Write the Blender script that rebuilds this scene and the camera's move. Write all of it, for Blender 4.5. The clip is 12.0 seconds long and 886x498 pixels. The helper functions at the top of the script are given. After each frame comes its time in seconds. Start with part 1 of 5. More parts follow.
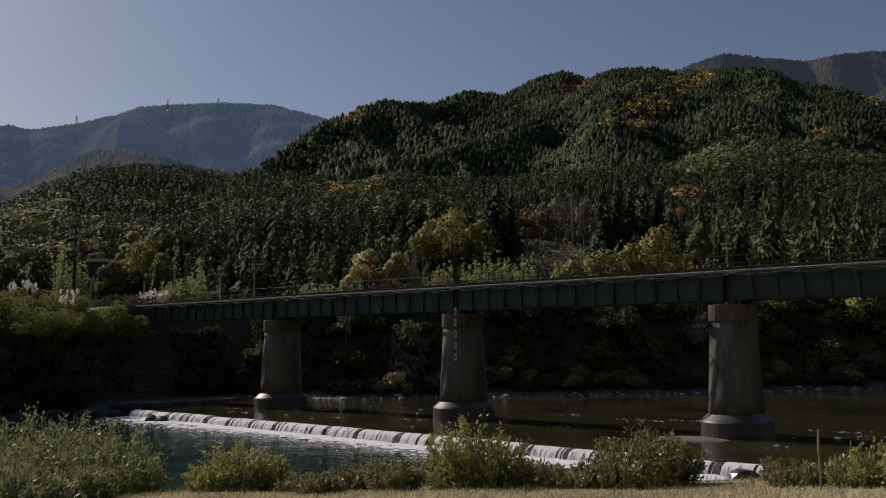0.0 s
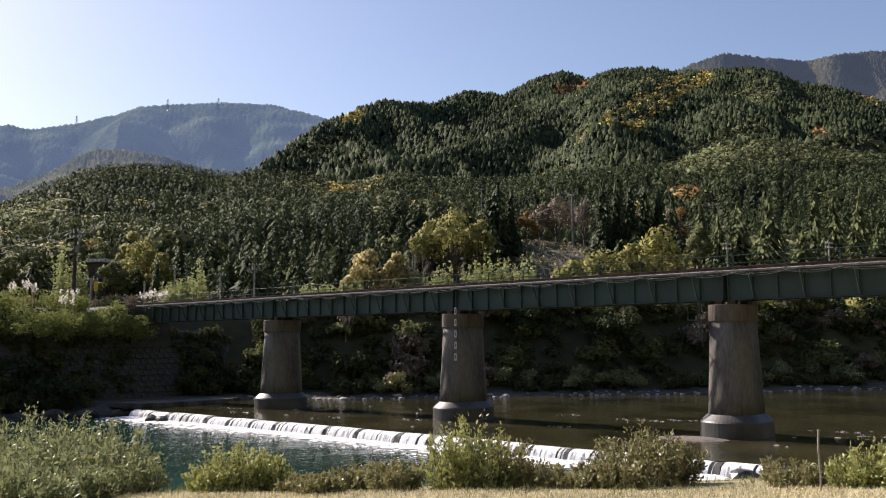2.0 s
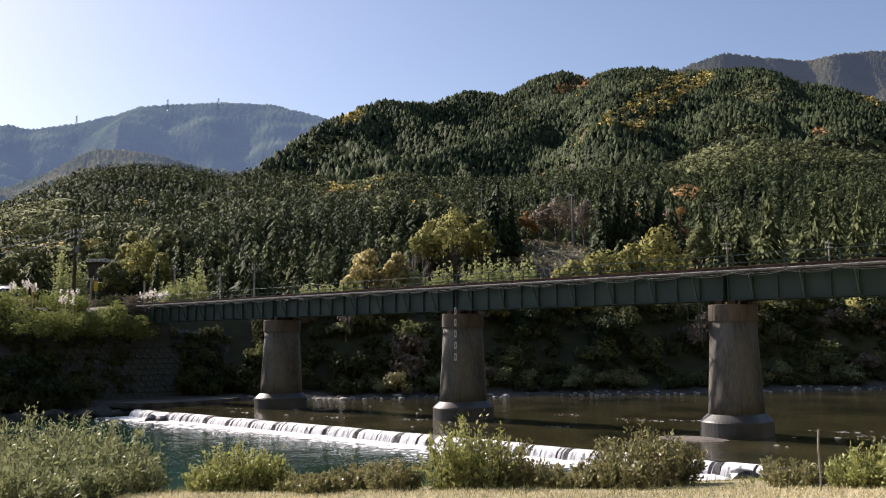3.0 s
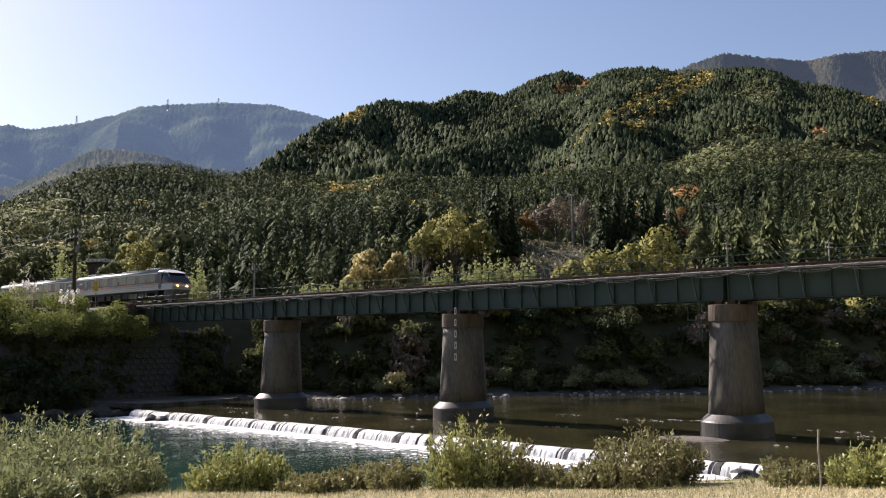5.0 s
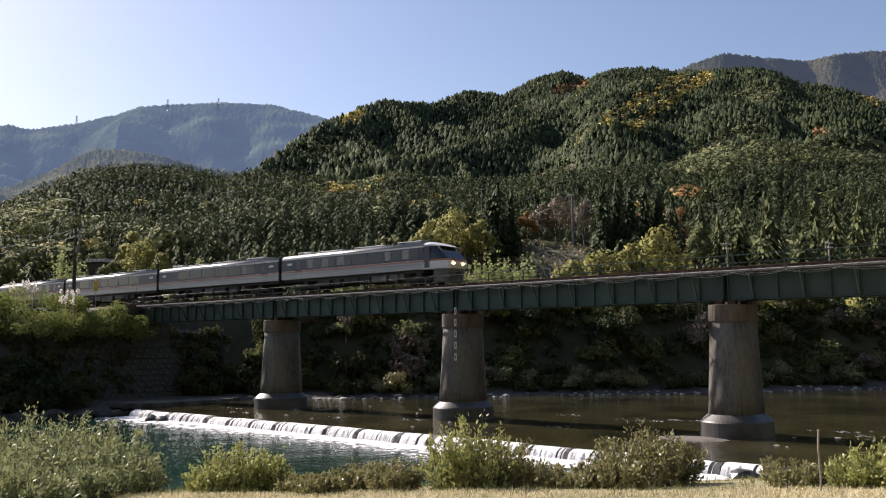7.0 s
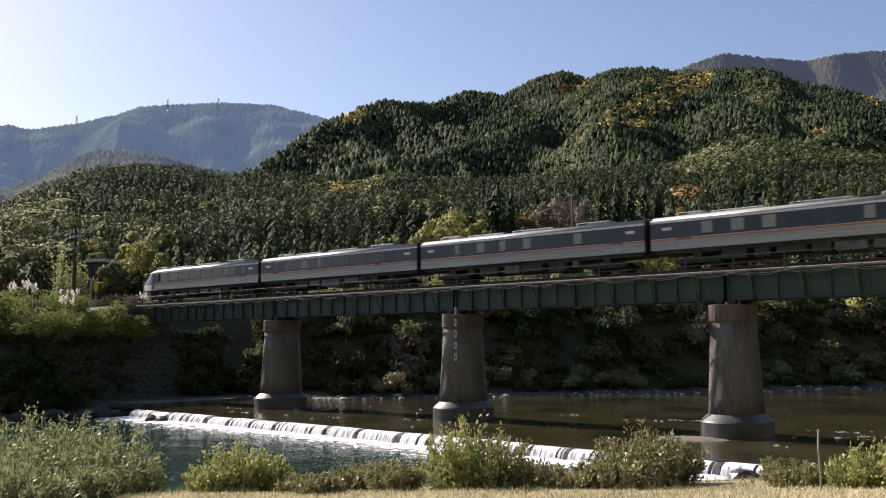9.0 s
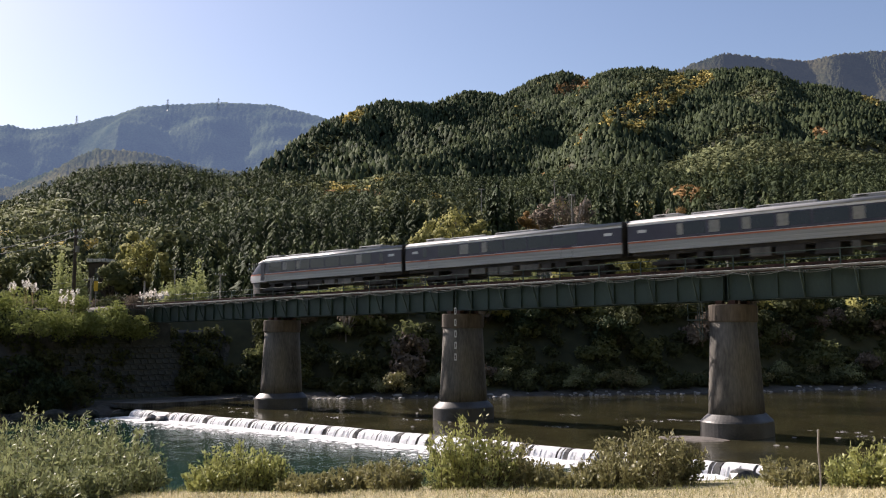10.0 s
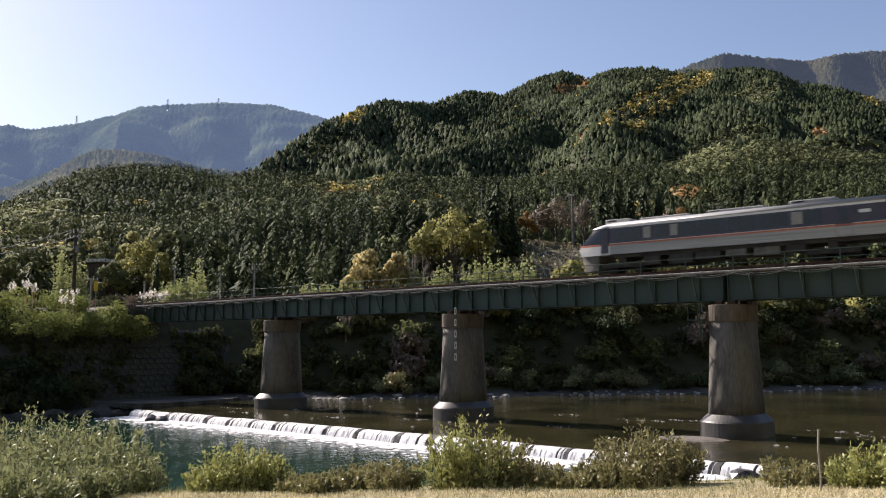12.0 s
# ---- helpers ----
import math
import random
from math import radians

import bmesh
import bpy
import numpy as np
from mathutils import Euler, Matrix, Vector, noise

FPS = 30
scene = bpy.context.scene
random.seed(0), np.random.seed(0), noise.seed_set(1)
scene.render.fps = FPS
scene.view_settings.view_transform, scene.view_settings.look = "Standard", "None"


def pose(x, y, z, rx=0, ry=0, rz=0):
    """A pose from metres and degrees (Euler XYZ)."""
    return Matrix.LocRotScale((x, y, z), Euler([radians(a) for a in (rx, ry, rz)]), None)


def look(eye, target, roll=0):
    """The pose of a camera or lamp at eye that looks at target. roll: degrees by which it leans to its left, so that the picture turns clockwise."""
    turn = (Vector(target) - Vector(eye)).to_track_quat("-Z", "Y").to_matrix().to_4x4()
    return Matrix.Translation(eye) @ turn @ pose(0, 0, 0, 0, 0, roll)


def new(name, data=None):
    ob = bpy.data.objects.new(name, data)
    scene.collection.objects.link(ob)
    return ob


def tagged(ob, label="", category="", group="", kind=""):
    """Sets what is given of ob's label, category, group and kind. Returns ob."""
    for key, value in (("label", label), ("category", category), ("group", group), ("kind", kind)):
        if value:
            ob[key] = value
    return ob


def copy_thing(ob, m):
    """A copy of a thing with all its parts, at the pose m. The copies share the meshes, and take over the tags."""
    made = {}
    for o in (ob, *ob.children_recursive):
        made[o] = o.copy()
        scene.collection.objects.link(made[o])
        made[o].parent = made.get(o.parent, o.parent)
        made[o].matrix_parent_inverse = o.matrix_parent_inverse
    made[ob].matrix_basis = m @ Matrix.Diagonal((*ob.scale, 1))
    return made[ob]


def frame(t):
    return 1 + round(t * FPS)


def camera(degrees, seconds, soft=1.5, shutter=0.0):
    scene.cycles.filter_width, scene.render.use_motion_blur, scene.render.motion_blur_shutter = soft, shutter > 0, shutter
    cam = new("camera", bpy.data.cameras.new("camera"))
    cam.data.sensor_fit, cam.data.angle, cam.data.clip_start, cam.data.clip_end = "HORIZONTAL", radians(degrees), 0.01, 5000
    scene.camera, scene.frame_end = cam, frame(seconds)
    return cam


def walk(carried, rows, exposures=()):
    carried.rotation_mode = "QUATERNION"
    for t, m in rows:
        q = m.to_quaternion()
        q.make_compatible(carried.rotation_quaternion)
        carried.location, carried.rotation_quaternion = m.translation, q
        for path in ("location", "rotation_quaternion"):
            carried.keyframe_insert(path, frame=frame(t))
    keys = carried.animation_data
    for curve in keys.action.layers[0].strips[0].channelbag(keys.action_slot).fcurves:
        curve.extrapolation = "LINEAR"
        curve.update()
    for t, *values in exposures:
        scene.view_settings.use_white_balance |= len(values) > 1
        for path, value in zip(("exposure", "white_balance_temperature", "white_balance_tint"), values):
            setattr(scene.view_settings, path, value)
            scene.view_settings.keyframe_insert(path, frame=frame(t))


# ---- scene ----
# The track runs along X (towards +X), its centre line at y = 0; z = 0 is the river above the weir.
cam = camera(52, 12.0, soft=1.1, shutter=0.3)
EYE = (70.494, -58.195, 5.974)
VIEW = look(EYE, (EYE[0] - 64.484, EYE[1] + 75.702, EYE[2] + 10.535), -0.337)
walk(cam, [(0.0, VIEW), (12.0, VIEW)],
     exposures=[(t, 0.92 + f, 6540, 20) for t, f in ((0.0, -1.4), (0.1, -0.97), (0.2, -0.6), (0.3, -0.26), (0.4, 0.0), (12.0, 0.0))])

# ---- sky and sun ----
SUN_EL, SUN_AZ = 36.0, math.atan2(-0.012, -1.0)
world = bpy.data.worlds.new("sky")
scene.world = world
world.use_nodes = True
wn = world.node_tree
sky = wn.nodes.new("ShaderNodeTexSky")
sky.sky_type, sky.sun_disc = "NISHITA", False
sky.sun_elevation, sky.sun_rotation = radians(SUN_EL), math.pi / 2 - SUN_AZ
sky.air_density, sky.dust_density, sky.ozone_density = 1.0, 1.0, 1.5
wn.links.new(sky.outputs[0], wn.nodes["Background"].inputs[0])
wn.nodes["Background"].inputs[1].default_value = 0.0725
sun_data = bpy.data.lights.new("sun", "SUN")
sun_data.energy, sun_data.angle, sun_data.color = 5.0, radians(0.53), (1.0, 0.93, 0.82)
sun = new("sun", sun_data)
SUN_DIR = Vector((math.cos(SUN_AZ) * math.cos(radians(SUN_EL)), math.sin(SUN_AZ) * math.cos(radians(SUN_EL)), math.sin(radians(SUN_EL))))
sun.matrix_world = look((0, 0, 300), Vector((0, 0, 300)) - SUN_DIR)


# ---- materials ----
def material(name, dark, light, rough=0.8, metal=0.0, scale=4.0, fine=40.0, bump=0.3, depth=0.02, island=0.0, spec=0.5, stretch=(1, 1, 1), sheer=0.0, coords="Object"):
    """Two-scale noise between two colours, with relief; island: how far single pieces differ; sheer: light let through."""
    m = bpy.data.materials.new(name)
    m.use_nodes = True
    nt = m.node_tree
    n, ln = nt.nodes, nt.links
    bsdf = n["Principled BSDF"]
    bsdf.inputs["Roughness"].default_value, bsdf.inputs["Metallic"].default_value = rough, metal
    bsdf.inputs["Specular IOR Level"].default_value = spec
    tc, mp = n.new("ShaderNodeTexCoord"), n.new("ShaderNodeMapping")
    mp.inputs["Scale"].default_value = stretch
    ln.new(tc.outputs[coords], mp.inputs[0])
    big, small = n.new("ShaderNodeTexNoise"), n.new("ShaderNodeTexNoise")
    for t, s in ((big, scale), (small, fine)):
        t.inputs["Scale"].default_value, t.inputs["Detail"].default_value = s, 4
        ln.new(mp.outputs[0], t.inputs["Vector"])
    add = n.new("ShaderNodeMath")
    add.operation = "MULTIPLY_ADD"
    ln.new(small.outputs["Fac"], add.inputs[0])
    add.inputs[1].default_value = 0.5
    ln.new(big.outputs["Fac"], add.inputs[2])
    fac = add.outputs[0]
    if island:
        geo, more = n.new("ShaderNodeNewGeometry"), n.new("ShaderNodeMath")
        more.operation = "MULTIPLY_ADD"
        ln.new(geo.outputs["Random Per Island"], more.inputs[0])
        more.inputs[1].default_value = island
        ln.new(fac, more.inputs[2])
        fac = more.outputs[0]
    ramp = n.new("ShaderNodeValToRGB")
    ramp.color_ramp.elements[0].position, ramp.color_ramp.elements[1].position = 0.5, 1.0 + island
    ramp.color_ramp.elements[0].color, ramp.color_ramp.elements[1].color = (*dark, 1), (*light, 1)
    ln.new(fac, ramp.inputs[0])
    ln.new(ramp.outputs[0], bsdf.inputs["Base Color"])
    if bump:
        b = n.new("ShaderNodeBump")
        b.inputs["Strength"].default_value, b.inputs["Distance"].default_value = bump, depth
        ln.new(add.outputs[0], b.inputs["Height"])
        ln.new(b.outputs[0], bsdf.inputs["Normal"])
    if sheer:
        tr, mix = n.new("ShaderNodeBsdfTranslucent"), n.new("ShaderNodeMixShader")
        ln.new(ramp.outputs[0], tr.inputs[0])
        mix.inputs[0].default_value = sheer
        ln.new(bsdf.outputs[0], mix.inputs[1])
        ln.new(tr.outputs[0], mix.inputs[2])
        ln.new(mix.outputs[0], n["Material Output"].inputs[0])
    return m


def leafage(name, dark, light, sheer=0.3, shine=0.12):
    return material(name, dark, light, rough=0.75 if shine < 0.2 else 0.45, scale=0.08, fine=0.6, bump=0, island=0.9, spec=shine, sheer=sheer)


def woodland(name, dark, light):
    """Foliage of a whole hillside: sprays differ little, stands differ more."""
    return material(name, dark, light, rough=0.8, scale=0.012, fine=0.12, bump=0, island=0.45, spec=0.08, sheer=0.15)


CEDAR = leafage("cedar needles", (0.018, 0.031, 0.015), (0.088, 0.110, 0.050), 0.18)
CEDAR_DARK = leafage("deep cedar needles", (0.010, 0.021, 0.012), (0.048, 0.068, 0.034), 0.15)
OLIVE = leafage("olive foliage", (0.045, 0.060, 0.022), (0.16, 0.175, 0.075))
ORANGE = leafage("autumn orange foliage", (0.12, 0.07, 0.025), (0.32, 0.20, 0.08))
BAMBOO = leafage("bamboo foliage", (0.11, 0.14, 0.045), (0.38, 0.41, 0.19))
BROWN = leafage("brown twig foliage", (0.07, 0.055, 0.042), (0.22, 0.18, 0.14), 0.15)
SHRUB = leafage("grey green willow leaves", (0.034, 0.044, 0.018), (0.27, 0.295, 0.145), 0.28, 0.22)
SHRUB_YELLOW = leafage("yellow green willow leaves", (0.045, 0.055, 0.018), (0.34, 0.355, 0.13), 0.3, 0.22)
KUDZU = leafage("creeper leaves", (0.05, 0.07, 0.018), (0.23, 0.26, 0.085), 0.3)
AMBER = leafage("amber foliage", (0.15, 0.125, 0.045), (0.40, 0.34, 0.15))
OLIVE_YELLOW = leafage("olive yellow foliage", (0.08, 0.088, 0.026), (0.30, 0.29, 0.10))
CEDAR_OLIVE = leafage("olive cypress needles", (0.026, 0.042, 0.018), (0.11, 0.13, 0.055), 0.2)
SHRUB_DULL = leafage("dull shrub leaves", (0.030, 0.030, 0.013), (0.26, 0.245, 0.115), 0.26, 0.22)
GRASS = leafage("rough green grass", (0.07, 0.075, 0.02), (0.25, 0.25, 0.09), 0.3)
# Green taken down so that the leaf colour carries the bank's shade.
BANK_LEAF = leafage("shrub leaves darkened for shade", (0.018, 0.026, 0.011), (0.085, 0.095, 0.042), 0.2)
WOOD = woodland("cedar wood", (0.018, 0.031, 0.014), (0.074, 0.094, 0.043))
WOOD_DARK = woodland("deep cedar wood", (0.011, 0.021, 0.011), (0.046, 0.062, 0.031))
WOOD_OLIVE = woodland("olive broadleaf wood", (0.045, 0.060, 0.026), (0.15, 0.165, 0.078))
WOOD_YELLOW = woodland("yellow broadleaf wood", (0.20, 0.165, 0.045), (0.48, 0.39, 0.13))
WOOD_ORANGE = woodland("orange broadleaf wood", (0.12, 0.07, 0.028), (0.31, 0.19, 0.085))
BARK = material("bark", (0.035, 0.028, 0.022), (0.11, 0.09, 0.075), scale=3, fine=30, bump=0.6)
TWIG = material("twigs", (0.06, 0.045, 0.03), (0.16, 0.12, 0.085), scale=3, fine=30, bump=0)
DRY = leafage("dry grass", (0.24, 0.20, 0.11), (0.66, 0.58, 0.38), 0.25)
PLUME = leafage("silver grass plumes", (0.55, 0.50, 0.44), (0.85, 0.82, 0.78), 0.3)
CONCRETE = material("weathered concrete", (0.022, 0.020, 0.017), (0.20, 0.183, 0.152), rough=0.9, scale=0.5, fine=9, bump=0.35, depth=0.02, stretch=(1, 1, 0.22))
CONCRETE_WET = material("wet dark concrete", (0.020, 0.020, 0.020), (0.095, 0.09, 0.082), rough=0.5, scale=0.7, fine=10, bump=0.4)
GREEN = material("dark green girder paint", (0.016, 0.034, 0.027), (0.031, 0.060, 0.047), rough=0.55, scale=0.6, fine=14, bump=0.1, stretch=(1, 1, 0.3))
RUST = material("rusty iron", (0.030, 0.013, 0.009), (0.10, 0.046, 0.029), rough=0.85, scale=2, fine=30, bump=0.3)
STEEL = material("galvanised steel", (0.14, 0.14, 0.14), (0.30, 0.30, 0.29), rough=0.55, metal=0.4, scale=2, fine=30, bump=0.1)
RAIL_TOP = material("polished rail steel", (0.35, 0.34, 0.33), (0.55, 0.54, 0.52), rough=0.3, metal=1.0, bump=0)
TIMBER = material("tarred sleeper timber", (0.028, 0.022, 0.018), (0.09, 0.07, 0.055), rough=0.9, scale=1.5, fine=25, bump=0.5, stretch=(1, 0.2, 1))
STONE = material("river stone", (0.09, 0.086, 0.08), (0.34, 0.33, 0.31), rough=0.85, scale=1.2, fine=14, bump=0.5, island=0.3)
GRAVEL = material("ballast gravel", (0.055, 0.048, 0.042), (0.17, 0.15, 0.13), rough=0.95, scale=3, fine=22, bump=0.8, depth=0.05)
STRAW = material("mown dry grass ground", (0.09, 0.085, 0.032), (0.40, 0.345, 0.20), rough=0.95, scale=0.35, fine=6, bump=0.8, depth=0.05)


# ---- small builders ----
def mesh_of(name, verts, faces, mats, index=None, smooth=False):
    """A mesh out of arrays of points and of faces with the same number of corners each."""
    verts, faces = np.asarray(verts, np.float32), np.asarray(faces, np.int32)
    me = bpy.data.meshes.new(name)
    me.vertices.add(len(verts))
    me.vertices.foreach_set("co", verts.ravel())
    k = faces.shape[1]
    me.loops.add(faces.size)
    me.loops.foreach_set("vertex_index", faces.ravel())
    me.polygons.add(len(faces))
    me.polygons.foreach_set("loop_start", np.arange(len(faces), dtype=np.int32) * k)
    for m in mats:
        me.materials.append(m)
    if index is not None:
        me.polygons.foreach_set("material_index", np.asarray(index, np.int32))
    me.polygons.foreach_set("use_smooth", np.full(len(faces), smooth))
    me.update(calc_edges=True)
    return me


def soften(me, normals):
    """Leaf masses catch the light as one rounded body: shading normals point out of the crown."""
    me.normals_split_custom_set_from_vertices(normals.tolist())


def turn_out(v, f, out):
    """Turns faces so that their fronts point along the given directions."""
    a, b, c, d = (v[f[:, i]] for i in range(4))
    n = np.cross(c - a, d - b)
    back = np.einsum("ij,ij->i", n, out[f[:, 0]]) < 0
    f = f.copy()
    f[back] = f[back][:, ::-1]
    return f


def empty(name, m=None, **tags):
    ob = new(name)
    if m is not None:
        ob.matrix_basis = m
    return tagged(ob, **tags)


def part(name, bm, mat, parent=None, label="", smooth=False):
    """Links a bmesh as one mesh object under a thing or a part."""
    me = bpy.data.meshes.new(name)
    for f in bm.faces:
        f.smooth = smooth
    bm.to_mesh(me)
    bm.free()
    me.materials.append(mat)
    ob = new(name, me)
    if parent is not None:
        ob.parent = parent
    return tagged(ob, label)


def box(bm, x0, x1, y0, y1, z0, z1, bevel=0.0):
    r = bmesh.ops.create_cube(bm, size=1.0, matrix=Matrix.Translation(((x0 + x1) / 2, (y0 + y1) / 2, (z0 + z1) / 2)) @ Matrix.Diagonal((x1 - x0, y1 - y0, z1 - z0, 1)))
    if bevel:
        edges = list({e for v in r["verts"] for e in v.link_edges})
        bmesh.ops.bevel(bm, geom=edges, offset=bevel, segments=2, affect="EDGES", profile=0.5)
    return bm


def rod(bm, a, b, r0, r1=None, n=8):
    a, b = Vector(a), Vector(b)
    d = b - a
    m = Matrix.Translation((a + b) / 2) @ d.to_track_quat("Z", "Y").to_matrix().to_4x4()
    bmesh.ops.create_cone(bm, cap_ends=True, segments=n, radius1=r0, radius2=r0 if r1 is None else r1, depth=d.length, matrix=m)
    return bm


def loft(bm, rings, cap=True):
    """Skin over rings of points, all with the same count."""
    vs = [[bm.verts.new(p) for p in ring] for ring in rings]
    n = len(vs[0])
    for a, b in zip(vs, vs[1:]):
        for i in range(n):
            bm.faces.new((a[i], a[(i + 1) % n], b[(i + 1) % n], b[i]))
    if cap:
        bm.faces.new(vs[0][::-1])
        bm.faces.new(vs[-1])
    bmesh.ops.recalc_face_normals(bm, faces=bm.faces)
    return bm


# ---- the lie of the land ----
LEFT_SHORE = np.array([(-40, -260), (-22, -90), (-15, -20), (-16, -8), (-15.5, 6), (-3.4, 15), (7, 28.5), (20, 44.5), (36, 70), (80, 135), (180, 260)], float)
RIGHT_SHORE = np.array([(-10, -260), (12, -75), (33, -37), (46, -24), (55, -11), (61, 5), (74, 30), (110, 85), (210, 210)], float)


def off_line(x, y, line):
    """Signed distance to a line of points: positive on its right-hand side."""
    best, side = np.full(np.shape(x), 1e9), np.zeros(np.shape(x))
    for (ax, ay), (bx, by) in zip(line, line[1:]):
        dx, dy = bx - ax, by - ay
        t = np.clip(((x - ax) * dx + (y - ay) * dy) / (dx * dx + dy * dy), 0, 1)
        px, py = x - ax - t * dx, y - ay - t * dy
        d = np.hypot(px, py)
        s = np.where(dx * py - dy * px < 0, 1.0, -1.0)
        side = np.where(d < best, s, side)
        best = np.minimum(best, d)
    return best * side


def waves(x, y, size, seed, octaves=3):
    """Smooth rolling unevenness, about -1 to 1."""
    r = np.random.RandomState(seed)
    z = np.zeros(np.shape(x))
    for o in range(octaves):
        for _ in range(3):
            a, ph = r.uniform(0, 2 * math.pi), r.uniform(0, 2 * math.pi)
            k = 2 * math.pi / size * 2 ** o * r.uniform(0.7, 1.3)
            z = z + np.sin((x * math.cos(a) + y * math.sin(a)) * k + ph) * 0.4 / 1.8 ** o
    return z


def smooth(t):
    t = np.clip(t, 0, 1)
    return t * t * (3 - 2 * t)


FX, FY = -0.6484, 0.7612       # the way up the valley that the camera faces
# crests of the ridges, far to near: bearing, rise and distance from the eye, with the steepness of the near flank
PEAK = (0.45, (0.042, 0.260, 2100), (0.074, 0.283, 2100), (0.106, 0.300, 2110), (0.136, 0.308, 2120), (0.165, 0.299, 2100), (0.201, 0.284, 2080), (0.264, 0.262, 2050))
LEFT_MASSIF = (0.42, (-0.255, 0.175, 900), (-0.217, 0.194, 1000), (-0.180, 0.219, 1120), (-0.142, 0.245, 1250), (-0.117, 0.256, 1330), (-0.092, 0.266, 1420), (-0.057, 0.274, 1500),
               (-0.010, 0.271, 1640), (0.029, 0.286, 1760), (0.060, 0.282, 1740), (0.093, 0.267, 1650), (0.131, 0.241, 1540), (0.162, 0.221, 1450))
LEFT_SPUR = (0.42, (-0.142, 0.236, 1260), (-0.092, 0.263, 1420), (-0.057, 0.273, 1480), (-0.034, 0.257, 1380), (-0.015, 0.237, 1270), (0.004, 0.220, 1160), (0.029, 0.202, 1040))
RIGHT_MASSIF = (0.40, (-0.179, 0.175, 760), (-0.141, 0.191, 820), (-0.053, 0.205, 980), (0.004, 0.218, 1120), (0.036, 0.227, 1220), (0.067, 0.240, 1330), (0.098, 0.252, 1430), (0.130, 0.267, 1540),
                (0.165, 0.299, 1660), (0.192, 0.309, 1730), (0.239, 0.311, 1780), (0.266, 0.306, 1760), (0.312, 0.309, 1720), (0.352, 0.310, 1700), (0.376, 0.306, 1680), (0.402, 0.293, 1640),
                (0.430, 0.289, 1600), (0.470, 0.281, 1540), (0.499, 0.269, 1480), (0.613, 0.238, 1300))
FOOTHILL = (0.0, (-0.680, 0.128, 480), (-0.555, 0.148, 540), (-0.493, 0.164, 590), (-0.456, 0.177, 620), (-0.413, 0.196, 660), (-0.375, 0.203, 690), (-0.331, 0.204, 700), (-0.287, 0.202, 700),
            (-0.255, 0.194, 690), (-0.217, 0.194, 660), (-0.167, 0.196, 640), (-0.103, 0.183, 620), (-0.053, 0.193, 650), (0.010, 0.188, 680), (0.073, 0.186, 690), (0.136, 0.195, 700),
            (0.200, 0.201, 730), (0.263, 0.203, 790), (0.314, 0.224, 880), (0.352, 0.230, 900), (0.390, 0.225, 880), (0.453, 0.214, 830), (0.516, 0.208, 780), (0.642, 0.199, 700))
RIDGES = (PEAK, LEFT_MASSIF, LEFT_SPUR, RIGHT_MASSIF, FOOTHILL)


def spurs(x, y, size, seed):
    """Sharp-backed spurs that run down towards the valley, about -1 to 1."""
    side = (x * FY - y * FX) + 0.35 * (x * FX + y * FY)
    bend = waves(x, y, size * 2.2, seed, 2) * size * 0.35
    a = np.abs(((side + bend) / size) % 1.0 - 0.5) * 4 - 1
    b = np.abs(((side * 1.9 - bend + 40) / size) % 1.0 - 0.5) * 4 - 1
    return 0.75 * a + 0.3 * b


def mountain(x, y, fwd, p):
    """Height over the valley floor: the highest of the ridges, blended where they meet."""
    total = np.zeros(np.shape(x))
    rough = 0.5 * waves(x + 0.35 * y, y - 0.2 * x, 330, 11, 3) + 0.9 * spurs(x, y, 270, 17)
    for ridge in RIDGES:
        bear, rise, away = np.array(ridge[1:]).T
        d = np.interp(p, bear, away) + waves(p * 900, p * 0, 120, 5) * 14
        top = EYE[2] + np.interp(p, bear, rise) * d - 9 - 15
        beyond = np.maximum(bear[0] - p, 0) + np.maximum(p - bear[-1], 0)
        top = top - beyond * d * 0.9
        front = ridge[0] if ridge[0] else (top - 4) / np.maximum(d - 165, 1)
        gap = d - fwd
        z = np.where(gap > 0, top - front * gap, top + 0.5 * gap)
        z = z + (rough - 0.9) * (9 if ridge is FOOTHILL else 30) * smooth((np.abs(gap) - 10) / 260)
        total = total + np.exp(np.clip(z, -200, 900) / 7.0)
    return 7.0 * np.log(total + 1.0)


def axes(x, y):
    """Distance ahead of the eye, and the bearing as sideways over ahead."""
    dx, dy = x - EYE[0], y - EYE[1]
    fwd, side = dx * FX + dy * FY, dx * FY - dy * FX
    return fwd, side / np.maximum(np.abs(fwd), 1.0) * np.where(fwd < 0, 3.0, 1.0), np.hypot(dx, dy)


